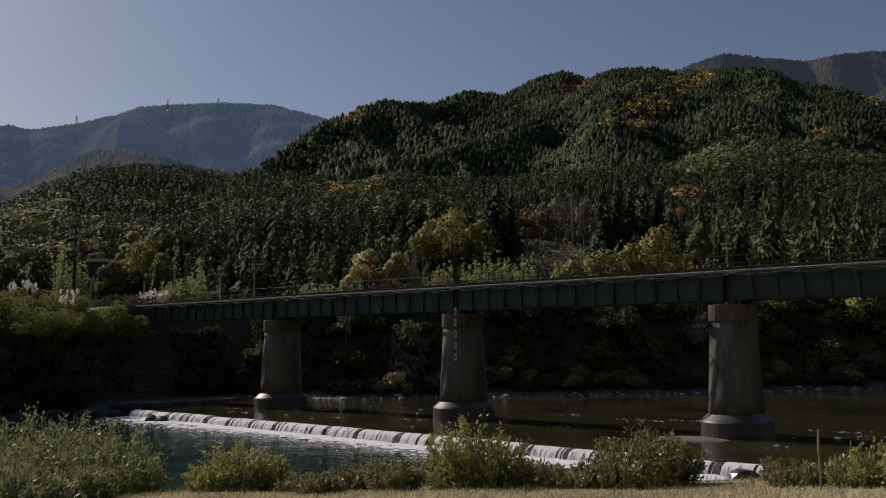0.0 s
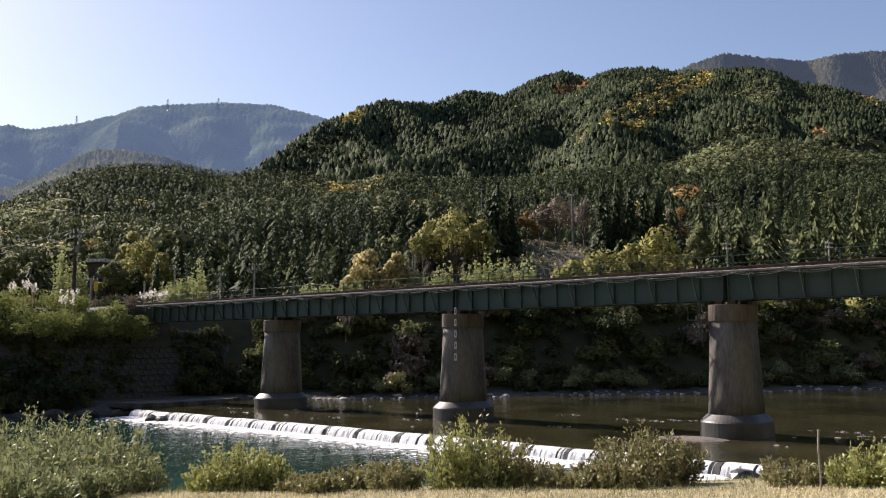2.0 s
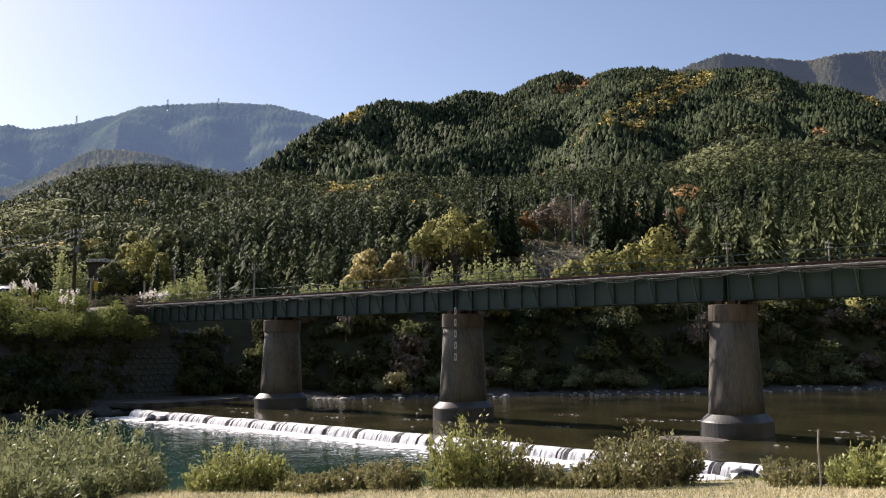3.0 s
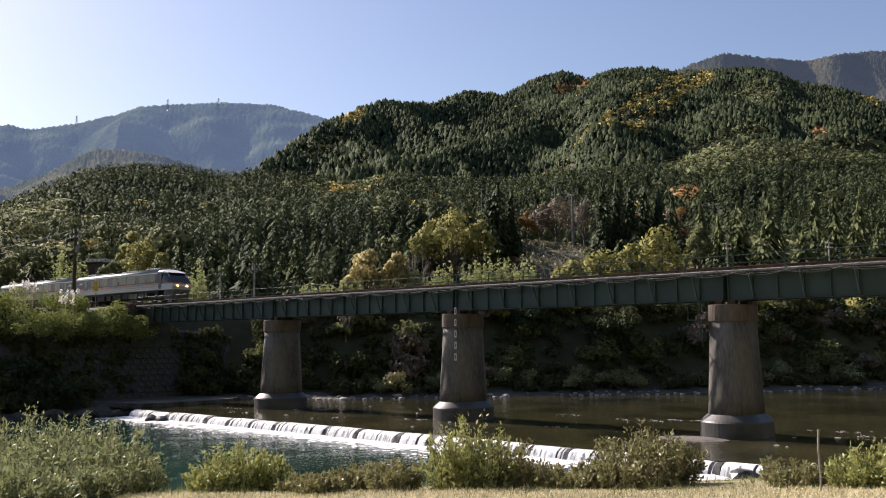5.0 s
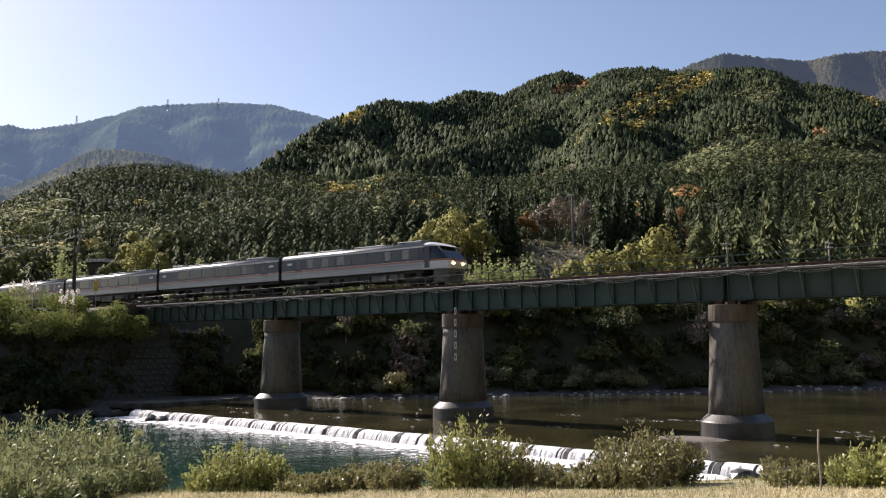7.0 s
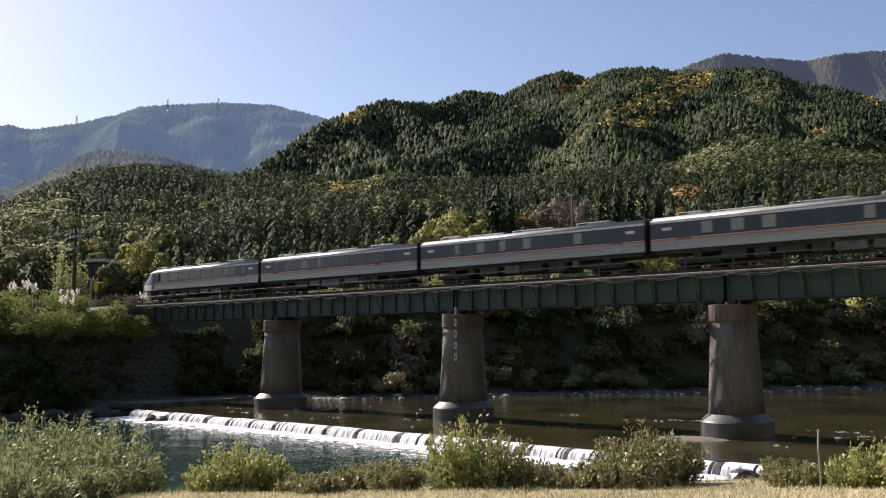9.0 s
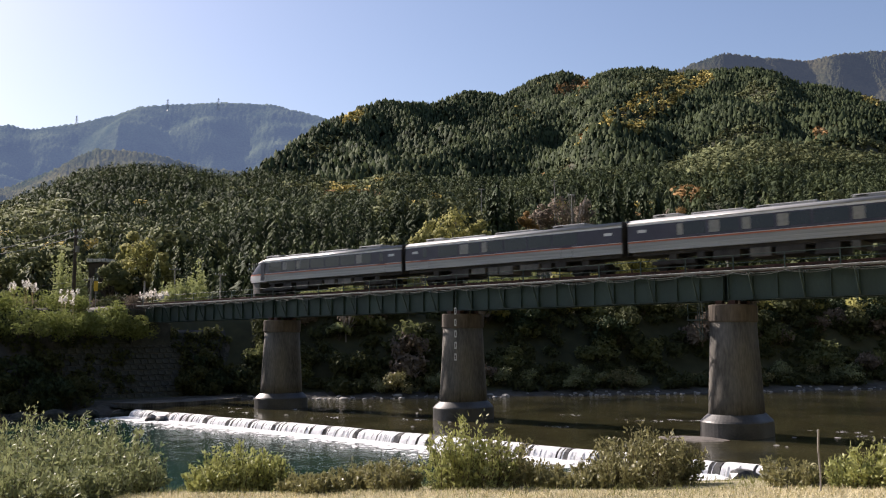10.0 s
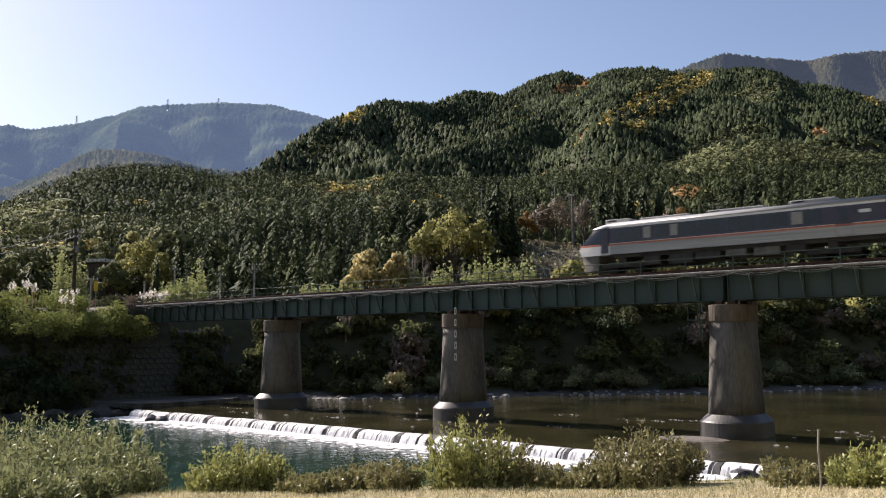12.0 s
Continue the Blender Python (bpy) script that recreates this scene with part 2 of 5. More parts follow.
def ground(x, y):
    x, y = np.asarray(x, float), np.asarray(y, float)
    left, right = -off_line(x, y, LEFT_SHORE), off_line(x, y, RIGHT_SHORE)
    fall = smooth((-10.5 - y) / 1.5) * -0.75
    # The rise beyond 100 on the right is unseen, added to cut skylight.
    zr = np.interp(right, [-6, 0, 4, 13, 19, 22, 25, 36, 60, 100, 200, 500, 900], [-1.6, -0.2, 0.5, 1.5, 2.55, 2.88, 3.18, 4.35, 4.6, 7, 75, 290, 520])
    zl = np.interp(left, [-6, 0, 3, 5, 13, 20, 28, 60, 110], [-1.6, 0.0, 0.6, 1.2, 10.1, 10.5, 10.6, 11, 15])
    wall = smooth((9 - y) / 3.0) * smooth((y + 45) / 20)
    zl = zl * (1 - wall) + np.interp(left, [-6, 0, 1, 4.5, 5.0, 12, 40, 110], [-1.6, 0.25, 0.4, 0.5, 0.6, 10.3, 10.5, 14]) * wall
    z = np.where(left > 0, zl, np.where(right > 0, zr, np.maximum(zl, zr)))
    z = np.where((left > 0) & (right > 0), np.minimum(zl, zr), z)
    z = z + fall * (1 - smooth((np.maximum(left, right) - 2) / 10))
    fwd, p, d = axes(x, y)
    hill = mountain(x, y, fwd, p)
    far = smooth((d - 500) / 600) * np.minimum(d * 0.16, 260) * np.where(p < 0, 0.3, 1.0)
    mount = np.where(fwd > 0, hill * smooth((fwd - 120) / 110), 0)
    mount = np.where(np.abs(p) > 0.85, np.maximum(far, 0), mount)
    z = z + np.where(left > 30, mount * smooth((left - 30) / 60), np.where(right > 90, mount * smooth((right - 90) / 120), 0))
    z = z + waves(x, y, 14, 3, 3) * np.where(right > 0, 0.05, 0.16) * smooth((np.maximum(left, right) - 1) / 6)
    bed = smooth((3.2 - np.abs(y)) / 1.2) * smooth((-23.5 - x) / 3)
    return z * (1 - bed) + 10.42 * bed


def on_ground(x, y):
    return float(ground(np.array([x]), np.array([y]))[0])


def ground_sheet():
    az0 = math.atan2(FY, FX)
    angles = np.concatenate([np.arange(-36, 36, 0.26), np.arange(36, 324, 3.0)])
    th = az0 - np.radians(angles)
    radii = np.concatenate([[0.0], 1.5 * 1.026 ** np.arange(0, 135), np.arange(48, 135, 0.8), 135.5 * 1.024 ** np.arange(0, 150)])
    radii = radii[radii < 4600]
    X = EYE[0] + radii[:, None] * np.cos(th)[None]
    Y = EYE[1] + radii[:, None] * np.sin(th)[None]
    Zg = ground(X, Y)
    nr, na = X.shape
    i, j = np.meshgrid(np.arange(nr - 1), np.arange(na), indexing="ij")
    k = (j + 1) % na
    faces = np.stack([i * na + j, (i + 1) * na + j, (i + 1) * na + k, i * na + k], -1).reshape(-1, 4)
    cx, cy = X[i, j].ravel(), Y[i, j].ravel()
    left, right = -off_line(cx, cy, LEFT_SHORE), off_line(cx, cy, RIGHT_SHORE)
    idx = np.where(right > 75, 1, np.where(right > 5, 0, np.where(left > 2.6, 1, 2)))
    me = mesh_of("ground", np.stack([X, Y, Zg], -1).reshape(-1, 3), faces[:, ::-1], [STRAW, FLOOR, SHORE], idx, True)
    return tagged(new("ground", me), "dry mown grass bank, stony shore and dark forest floor", "ground", kind="structure")


FLOOR = material("forest floor", (0.018, 0.024, 0.010), (0.075, 0.075, 0.032), rough=0.95, scale=0.05, fine=0.7, bump=0.6, depth=0.3)
SHORE = material("stony shore", (0.022, 0.021, 0.016), (0.10, 0.093, 0.075), rough=0.9, scale=0.8, fine=5, bump=0.9, depth=0.12)
ground_sheet()


# ---- water ----
def water_material(name, dark, light, ripple, rough, stretch):
    m = material(name, dark, light, rough=rough, scale=0.12, fine=0.9, bump=0, spec=0.5)
    nt = m.node_tree
    n, ln = nt.nodes, nt.links
    tc, mp = n.new("ShaderNodeTexCoord"), n.new("ShaderNodeMapping")
    mp.inputs["Scale"].default_value = stretch
    ln.new(tc.outputs["Object"], mp.inputs[0])
    a, b = n.new("ShaderNodeTexNoise"), n.new("ShaderNodeTexNoise")
    for t, s in ((a, 1.7), (b, 6.5)):
        t.inputs["Scale"].default_value, t.inputs["Detail"].default_value = s, 3
        ln.new(mp.outputs[0], t.inputs["Vector"])
    s = n.new("ShaderNodeMath")
    s.operation = "MULTIPLY_ADD"
    ln.new(b.outputs["Fac"], s.inputs[0])
    s.inputs[1].default_value = 0.35
    ln.new(a.outputs["Fac"], s.inputs[2])
    bp = n.new("ShaderNodeBump")
    bp.inputs["Strength"].default_value, bp.inputs["Distance"].default_value = 1.0, ripple
    ln.new(s.outputs[0], bp.inputs["Height"])
    ln.new(bp.outputs[0], n["Principled BSDF"].inputs["Normal"])
    n["Principled BSDF"].inputs["IOR"].default_value = 1.33
    return m


SHALLOW = water_material("shallow brown river water", (0.008, 0.009, 0.005), (0.060, 0.054, 0.026), 0.042, 0.05, (1.0, 0.45, 1))
POOL = water_material("deep green river water", (0.005, 0.022, 0.016), (0.016, 0.046, 0.034), 0.028, 0.03, (1.0, 0.7, 1))
FOAM = material("white water foam", (0.72, 0.74, 0.76), (0.95, 0.95, 0.95), rough=0.7, scale=1.5, fine=9, bump=0.8, depth=0.08, sheer=0.2)


def weir_y(x):
    return -10.1 - 0.052 * (x + 9)


def sheet(name, x0, x1, y0, y1, z, step, mat, label):
    nx, ny = int((x1 - x0) / step) + 1, int((y1 - y0) / step) + 1
    X, Y = np.meshgrid(np.linspace(x0, x1, nx), np.linspace(y0, y1, ny))
    if name == "water_above_weir":
        # its lower edge follows the slanting sill
        Y = weir_y(X) + 0.12 + (Y - y0) / (y1 - y0) * (y1 - weir_y(X) - 0.12)
    Zs = waves(X, Y, 5, 8, 2) * 0.012
    i, j = np.meshgrid(np.arange(ny - 1), np.arange(nx - 1), indexing="ij")
    f = np.stack([i * nx + j, i * nx + j + 1, (i + 1) * nx + j + 1, (i + 1) * nx + j], -1).reshape(-1, 4)
    me = mesh_of(name, np.stack([X, Y, Zs], -1).reshape(-1, 3), f, [mat], None, True)
    ob = tagged(new(name, me), label, "river", kind="structure")
    ob.location = (0, 0, z)
    return ob


water_above = sheet("water_above_weir", -40, 240, -11.0, 260, 0.0, 2.0, SHALLOW, "shallow brown-green river sheet above the weir")
water_below = sheet("water_below_weir", -60, 90, -200, 0, -0.64, 1.0, POOL, "rippled deep green pool below the weir")

# ---- bridge ----
SPAN, RAIL, DECK, SOFFIT = 23.03, 10.95, 10.49, 8.77


def oval(rx, ry, z, n=48):
    """Round-nosed pier outline: straight flanks, half-circle noses."""
    out = []
    for i in range(n):
        a = 2 * math.pi * (i + 0.5) / n
        out.append((rx * math.cos(a), (ry - rx) * (1 if math.sin(a) > 0 else -1) + rx * math.sin(a), z))
    return out


def pier(x):
    th = empty("bridge_pier", pose(x, 0, 0), label="round-nosed weathered concrete bridge pier standing in the river", category="bridge pier", group="piers of the bridge")
    bm = loft(bmesh.new(), [oval(1.52, 2.2, 1.3), oval(1.47, 2.13, 2.6), oval(1.36, 1.97, 5.0), oval(1.26, 1.85, 7.36)])
    part("shaft", bm, CONCRETE, th, smooth=True)
    bm = loft(bmesh.new(), [oval(1.28, 1.88, 7.36), oval(1.34, 1.94, 7.44), oval(1.34, 1.94, 8.44), oval(1.30, 1.90, 8.5)])
    part("cap", bm, STAINED, th, "rust-streaked brown concrete cap")
    bm = loft(bmesh.new(), [oval(2.08, 2.75, -1.5), oval(2.05, 2.72, 0.95), oval(1.98, 2.65, 1.06), oval(1.56, 2.24, 1.45)])
    part("foot", bm, CONCRETE_WET, th, "dark wet concrete foot")
    for s in (-1, 1):
        for dx in (-0.45, 0.45):
            part("bearing", box(bmesh.new(), dx - 0.22, dx + 0.22, s * 0.95 - 0.25, s * 0.95 + 0.25, 8.5, SOFFIT, 0.02), RUST, th, "rusty iron bearing")
    return th


STAINED = material("rust-stained concrete", (0.035, 0.026, 0.018), (0.15, 0.12, 0.09), rough=0.9, scale=0.7, fine=8, bump=0.35, stretch=(1, 1, 0.2))


def girder_span(x0):
    th = empty("girder_span", pose(x0, 0, 0), label="dark green riveted steel plate girder span resting on concrete piers", category="bridge girder", group="spans of the bridge")
    a, b = 0.12, SPAN - 0.12
    for s in (-1, 1):
        part("web", box(bmesh.new(), a, b, s * 0.95 - 0.012, s * 0.95 + 0.012, SOFFIT + 0.04, DECK - 0.04), GREEN, th)
        part("top_flange", box(bmesh.new(), a, b, s * 0.95 - 0.2, s * 0.95 + 0.2, DECK - 0.04, DECK), GREEN, th)
        part("bottom_flange", box(bmesh.new(), a, b, s * 0.95 - 0.2, s * 0.95 + 0.2, SOFFIT, SOFFIT + 0.04), GREEN, th)
        for i in range(15):
            x = a + 0.06 + i * (b - a - 0.12) / 14
            y0, y1 = sorted((s * 0.965, s * 1.11))
            part("stiffener", box(bmesh.new(), x - 0.03, x + 0.03, y0, y1, SOFFIT + 0.04, DECK - 0.04), GREEN, th)
    for i in range(7):
        x = a + 1.8 + i * (b - a - 3.6) / 6
        bm = rod(bmesh.new(), (x, -0.94, SOFFIT + 0.15), (x, 0.94, DECK - 0.15), 0.05, n=6)
        rod(bm, (x, 0.94, SOFFIT + 0.15), (x, -0.94, DECK - 0.15), 0.05, n=6)
        part("cross_brace", bm, GREEN, th)
        # raking struts that carry the walkway
        bm = rod(bmesh.new(), (x, -1.14, SOFFIT + 0.08), (x, -1.95, DECK + 0.0), 0.06, n=6)
        rod(bm, (x, -0.97, DECK - 0.06), (x, -1.95, DECK + 0.02), 0.045, n=6)
        part("walkway_bracket", bm, GREEN, th)
    return th


for k in (0, 1, 2):
    pier(k * SPAN)
first = girder_span(-SPAN)
for k in (0, 1, 2, 3):
    copy_thing(first, pose(k * SPAN, 0, 0))


# ---- track and walkway ----
def rail_bar(x0, x1, y):
    prof = [(-0.07, 0), (0.07, 0), (0.07, 0.018), (0.012, 0.035), (0.012, 0.115), (0.034, 0.125), (0.034, 0.153), (-0.034, 0.153), (-0.034, 0.125), (-0.012, 0.115), (-0.012, 0.035), (-0.07, 0.018)]
    return loft(bmesh.new(), [[(x, y + a, RAIL - 0.153 + b) for a, b in prof] for x in (x0, x1)])


def railway_track():
    th = empty("railway_track", label="rusty rails on dark tarred timber sleepers across the bridge", category="railway track")
    for y in (-0.567, 0.567):
        part("rail", rail_bar(-150, 96, y), RUST, th, "rusty brown steel rail")
        part("rail_head", box(bmesh.new(), -150, 96, y - 0.03, y + 0.03, RAIL + 0.001, RAIL + 0.004), RAIL_TOP, th, "polished running surface")
        part("guard_rail", rail_bar(-30, 96, y * 0.72), RUST, th, "rusty guard rail")
        s = 1 if y > 0 else -1
        part("guard_timber", box(bmesh.new(), -27, 96, s * 1.16 - 0.08, s * 1.16 + 0.08, RAIL - 0.15, RAIL - 0.01, 0.01), RUST, th, "reddish brown edge timber")
    bm = box(bmesh.new(), -0.1, 0.1, -1.25, 1.25, DECK, RAIL - 0.155, 0.012)
    one = part("sleeper", bm, TIMBER, th)
    one.location = (-26.4, 0, 0)
    for i in range(1, 200):
        o = one.copy()
        scene.collection.objects.link(o)
        o.location = (-26.4 + i * 0.6, 0, 0)
    bm = bmesh.new()
    loft(bm, [[(x, -2.0, 10.40), (x, -1.35, RAIL - 0.14), (x, 1.35, RAIL - 0.14), (x, 2.0, 10.40)] for x in (-150, -27)])
    tagged(part("ballast_bed", bm, GRAVEL), "brown gravel ballast under the approach track", "ballast", kind="structure")


def swag(bm, x0, x1, y, z, sag, r, n=8):
    pts = [(x0 + (x1 - x0) * i / n, y, z - sag * (1 - (2 * i / n - 1) ** 2)) for i in range(n + 1)]
    for a, b in zip(pts, pts[1:]):
        rod(bm, a, b, r, n=5)
    return bm


NET = material("pale safety net cord", (0.17, 0.175, 0.17), (0.30, 0.305, 0.29), rough=0.8, bump=0)


def walkway(x0):
    th = empty("bridge_walkway", pose(x0, 0, 0), label="narrow steel walkway with dark handrail and sagging safety nets", category="walkway", group="walkways of the bridge")
    for i in range(6):
        y = -1.93 + i * 0.118
        part("grating_bar", box(bmesh.new(), 0.05, SPAN - 0.05, y - 0.013, y + 0.013, DECK + 0.03, DECK + 0.07), RUST, th, "rusty steel grating bar")
    part("edge_beam", box(bmesh.new(), 0.03, SPAN - 0.03, -2.04, -1.98, DECK + 0.02, DECK + 0.12, 0.008), STEEL, th, "pale galvanised edge beam")
    part("cable_pipe", rod(bmesh.new(), (0.0, -2.12, DECK + 0.12), (SPAN, -2.12, DECK + 0.12), 0.045, n=8), NET, th, "pale cable pipe")
    pitch = SPAN / 7
    for i in range(7):
        x = (i + 0.3) * pitch
        part("post", box(bmesh.new(), x - 0.035, x + 0.035, -2.03, -1.97, DECK + 0.07, DECK + 1.12), GREEN, th)
        part("net", swag(swag(bmesh.new(), x, x + pitch, -2.06, DECK - 0.02, 0.22, 0.016), x, x + pitch, -2.06, DECK - 0.0, 0.12, 0.010), NET, th, "sagging pale safety net")
        part("gusset", box(bmesh.new(), x - 0.03, x + 0.03, -2.03, -1.2, DECK - 0.07, DECK + 0.0), GREEN, th)
        for j in range(3):
            part("clip", box(bmesh.new(), x + j * pitch / 3 - 0.04, x + j * pitch / 3 + 0.04, -2.18, -2.03, DECK + 0.10, DECK + 0.2, 0.01), NET, th, "bright pipe clip")
    for z in (0.6, 1.1):
        part("handrail", rod(bmesh.new(), (0.02, -2.0, DECK + z), (SPAN - 0.02, -2.0, DECK + z), 0.026, n=6), GREEN, th)
    return th


railway_track()
w0 = walkway(-SPAN)
for k in (0, 1, 2, 3):
    copy_thing(w0, pose(k * SPAN, 0, 0))


def depth_gauge():
    # painted height marks on the nose of the second pier
    th = empty("water_gauge", pose(SPAN, -0.62, 0), label="white and black painted height marks on the pier nose", category="water gauge")
    a = math.atan2(-0.86, 0.50)
    for i in range(5):
        z0 = 4.75 + i * 0.92
        r = 1.375 - (z0 - 5.0) * 0.045 + 0.01 if z0 < 7.0 else 1.355
        m = pose(r * math.cos(a), r * math.sin(a), z0, 0, -2.4, math.degrees(a))
        bm = box(bmesh.new(), 0, 0.03, -0.085, 0.085, 0.0, 0.56)
        bm.transform(m)
        part("mark", bm, MARK, th, "white painted mark")
        bm = box(bmesh.new(), 0.03, 0.036, -0.03, 0.03, 0.12, 0.44)
        bm.transform(m)
        part("figure_bar", bm, TIMBER, th, "dark bar")


MARK = material("white gauge paint", (0.55, 0.55, 0.53), (0.78, 0.78, 0.76), rough=0.6, scale=6, fine=40, bump=0.1)
depth_gauge()


def inspection_ladder():
    th = empty("inspection_ladder", pose(2 * SPAN, 0, 0), label="dark green steel inspection ladder with small caged platform", category="ladder")
    x = -1.36
    for dy in (-0.9, -0.45):
        part("rail", rod(bmesh.new(), (x - 0.12, dy - 1.0, 6.2), (x - 0.12, dy - 1.0, 8.6), 0.03, n=6), GREEN, th)
    for i in range(8):
        part("rung", rod(bmesh.new(), (x - 0.12, -1.9, 6.35 + i * 0.28), (x - 0.12, -1.45, 6.35 + i * 0.28), 0.018, n=6), GREEN, th)
    part("platform", box(bmesh.new(), x - 0.9, x + 0.1, -2.1, 0.8, 7.5, 7.56), GREEN, th)
    for px, py in ((-0.85, -2.05), (-0.85, 0.75), (-0.85, -0.6)):
        part("post", rod(bmesh.new(), (x + px, py, 7.5), (x + px, py, 8.6), 0.028, n=6), GREEN, th)
    for z in (8.05, 8.58):
        part("guard", rod(bmesh.new(), (x - 0.85, -2.05, z), (x - 0.85, 0.75, z), 0.024, n=6), GREEN, th)
    part("strut", rod(bmesh.new(), (x - 0.85, -1.6, 7.5), (x + 0.05, -1.6, 6.4), 0.03, n=6), GREEN, th)


inspection_ladder()


# ---- abutment, wing wall, apron ----
# Stone colour is lowered to hold the shade of the sunless wall.
WALL_STONE = material("wall stone darkened for shade", (0.022, 0.026, 0.022), (0.085, 0.09, 0.078), rough=0.95, scale=0.9, fine=9, bump=0.7, depth=0.04)
def abutment():
    th = empty("abutment", label="dark concrete bridge abutment on the wooded bank", category="abutment")
    part("breast_wall", box(bmesh.new(), -26.6, -23.4, -2.6, 2.6, 0.2, 8.7, 0.06), WALL_STONE, th)
    part("back_wall", box(bmesh.new(), -27.4, -23.3 - 0.02 - 0.0, -2.4, 2.4, 8.7, 8.74, 0.0), WALL_STONE, th)
    part("parapet", box(bmesh.new(), -27.6, -23.6, -2.7, -1.6, 8.75, 10.30, 0.05), WALL_STONE, th)


abutment()


def retaining_wall():
    ob = part("retaining_wall", loft(bmesh.new(), [[(-20.3, y, 0.3), (-24.5, y, 8.0), (-28.0, y, 8.0), (-28.0, y, 0.0)] for y in (-34, 11)]), CONCRETE_WET)
    tagged(ob, "dark stone retaining wall on the river bank", "wall", kind="structure")
    slope = math.degrees(math.atan2(7.7, 4.2))
    shapes = []
    r = np.random.RandomState(4)
    for _ in range(4):
        bm = box(bmesh.new(), -0.06, 0.1, -0.42, 0.42, -0.29, 0.29, 0.05)
        for v in bm.verts:
            v.co += Vector(r.uniform(-0.03, 0.03, 3))
        me = bpy.data.meshes.new("stone")
        bm.to_mesh(me)
        bm.free()
        me.materials.append(WALL_STONE)
        shapes.append(me)
    for i in range(12):
        for j in range(24):
            o = new("stone", shapes[r.randint(4)])
            o.parent = ob
            f = (i + 0.5) / 12.5
            o.matrix_basis = pose(-20.3 - 4.2 * f + 0.02, -11.5 + j * 0.92 + (i % 2) * 0.46, 0.3 + 7.7 * f, r.uniform(-3, 3), slope - 90, 0)


retaining_wall()
bm = loft(bmesh.new(), [[(-19.6, -9.5, z), (-12.0, -7.8, z), (-11.2, -1.0, z), (-13.2, 5.2, z), (-19.6, 8.0, z)] for z in (-0.6, 0.33)])
tagged(part("concrete_apron", bm, CONCRETE), "pale flat concrete apron at the river's edge", "apron", kind="structure")


# ---- weir ----
def weir_block(x0, x1, lift):
    xm = (x0 + x1) / 2
    prof = [(0.9, -0.9), (0.9, -0.06), (0.35, 0.015), (-0.15, 0.0), (-0.5, -0.14), (-0.8, -0.9)]
    bm = loft(bmesh.new(), [[(x, weir_y(x) + a, b + lift) for a, b in prof] for x in (x0 + 0.06, xm, x1 - 0.06)])
    return tagged(part("weir_block", bm, CONCRETE_WET), "dark wet concrete sill block of the low weir", "weir", group="blocks of the weir")


def cascade(rng, x0, x1, lift):
    """Strands of falling water over one block."""
    V, F = [], []
    x = x0 + 0.05
    while x < x1 - 0.05:
        w = rng.uniform(0.06, 0.24)
        out = rng.uniform(0.0, 0.14)
        if rng.rand() < 0.82:
            xs = (x, min(x + w, x1 - 0.04))
            prof = [(0.15, 0.025), (-0.25, 0.02 + rng.uniform(0, 0.03)), (-0.58 - out, -0.13), (-0.76 - out, -0.36), (-0.88 - out, -0.63)]
            b = len(V)
            jit = rng.uniform(-0.02, 0.02, len(prof))
            for (a, c), q in zip(prof, jit):
                for k, xx in enumerate(xs):
                    V.append((xx, weir_y(xx) + a + q + (0.03 if k else 0), c + lift))
            for i in range(len(prof) - 1):
                F.append((b + 2 * i, b + 2 * i + 1, b + 2 * i + 3, b + 2 * i + 2))
        x += w * rng.uniform(0.8, 1.05)
    ob = new("cascade", mesh_of("cascade", V, F, [FOAM], None, True))
    return tagged(ob, "white sheet of water falling over the weir", "cascade", kind="stuff")


def foam_patch(rng, x0, x1, reach, count):
    """Churned foam below one block: flecks that thin out downstream."""
    n = count
    d = np.abs(rng.exponential(reach * 0.33, n))
    x = rng.uniform(x0 - 0.2, x1 + 0.2, n) - d * 0.35
    y = weir_y(x) - 0.85 - d
    s = rng.uniform(0.07, 0.30, n) * np.clip(1.2 - d / (reach * 1.6), 0.25, 1)
    a0 = rng.uniform(0, 6.28, n)
    k = 7
    ang = a0[:, None] + np.arange(k) * 2 * math.pi / k
    rad = s[:, None] * rng.uniform(0.6, 1.3, (n, k))
    rim = np.stack([x[:, None] + rad * np.cos(ang) * 1.5, y[:, None] + rad * np.sin(ang), np.full((n, k), 0.015)], -1)
    top = np.stack([x, y, 0.03 + 0.3 * s * np.exp(-d)], -1)[:, None]
    V = np.concatenate([rim, top], 1).reshape(-1, 3)
    i = np.arange(n)[:, None] * (k + 1)
    F = np.stack([i + np.arange(k), i + (np.arange(k) + 1) % k, np.broadcast_to(i + k, (n, k))], -1).reshape(-1, 3)
    ob = new("foam", mesh_of("foam", V, F, [FOAM], None, True))
    ob.location = (0, 0, -0.625)
    return tagged(ob, "white foam churning below the weir", "foam", kind="stuff")


rng = np.random.RandomState(2)
FOAMS = []
EDGES = [-9.2, -5.5, -2.1, 1.2, 4.2, 7.6, 10.7, 13.9, 20.2, 23.4, 27.7, 31.0, 34.2, 38.3, 41.6, 43.8, 47.2, 50.9, 54.2]
for a, b in zip(EDGES, EDGES[1:]):
    lift = rng.uniform(-0.05, 0.04)
    weir_block(a, b, lift)
    cascade(rng, a + 0.05, b - rng.uniform(0.22, 0.5), lift)
    FOAMS.append(foam_patch(rng, a, b, rng.uniform(2.2, 4.6), int((b - a) * 62)))


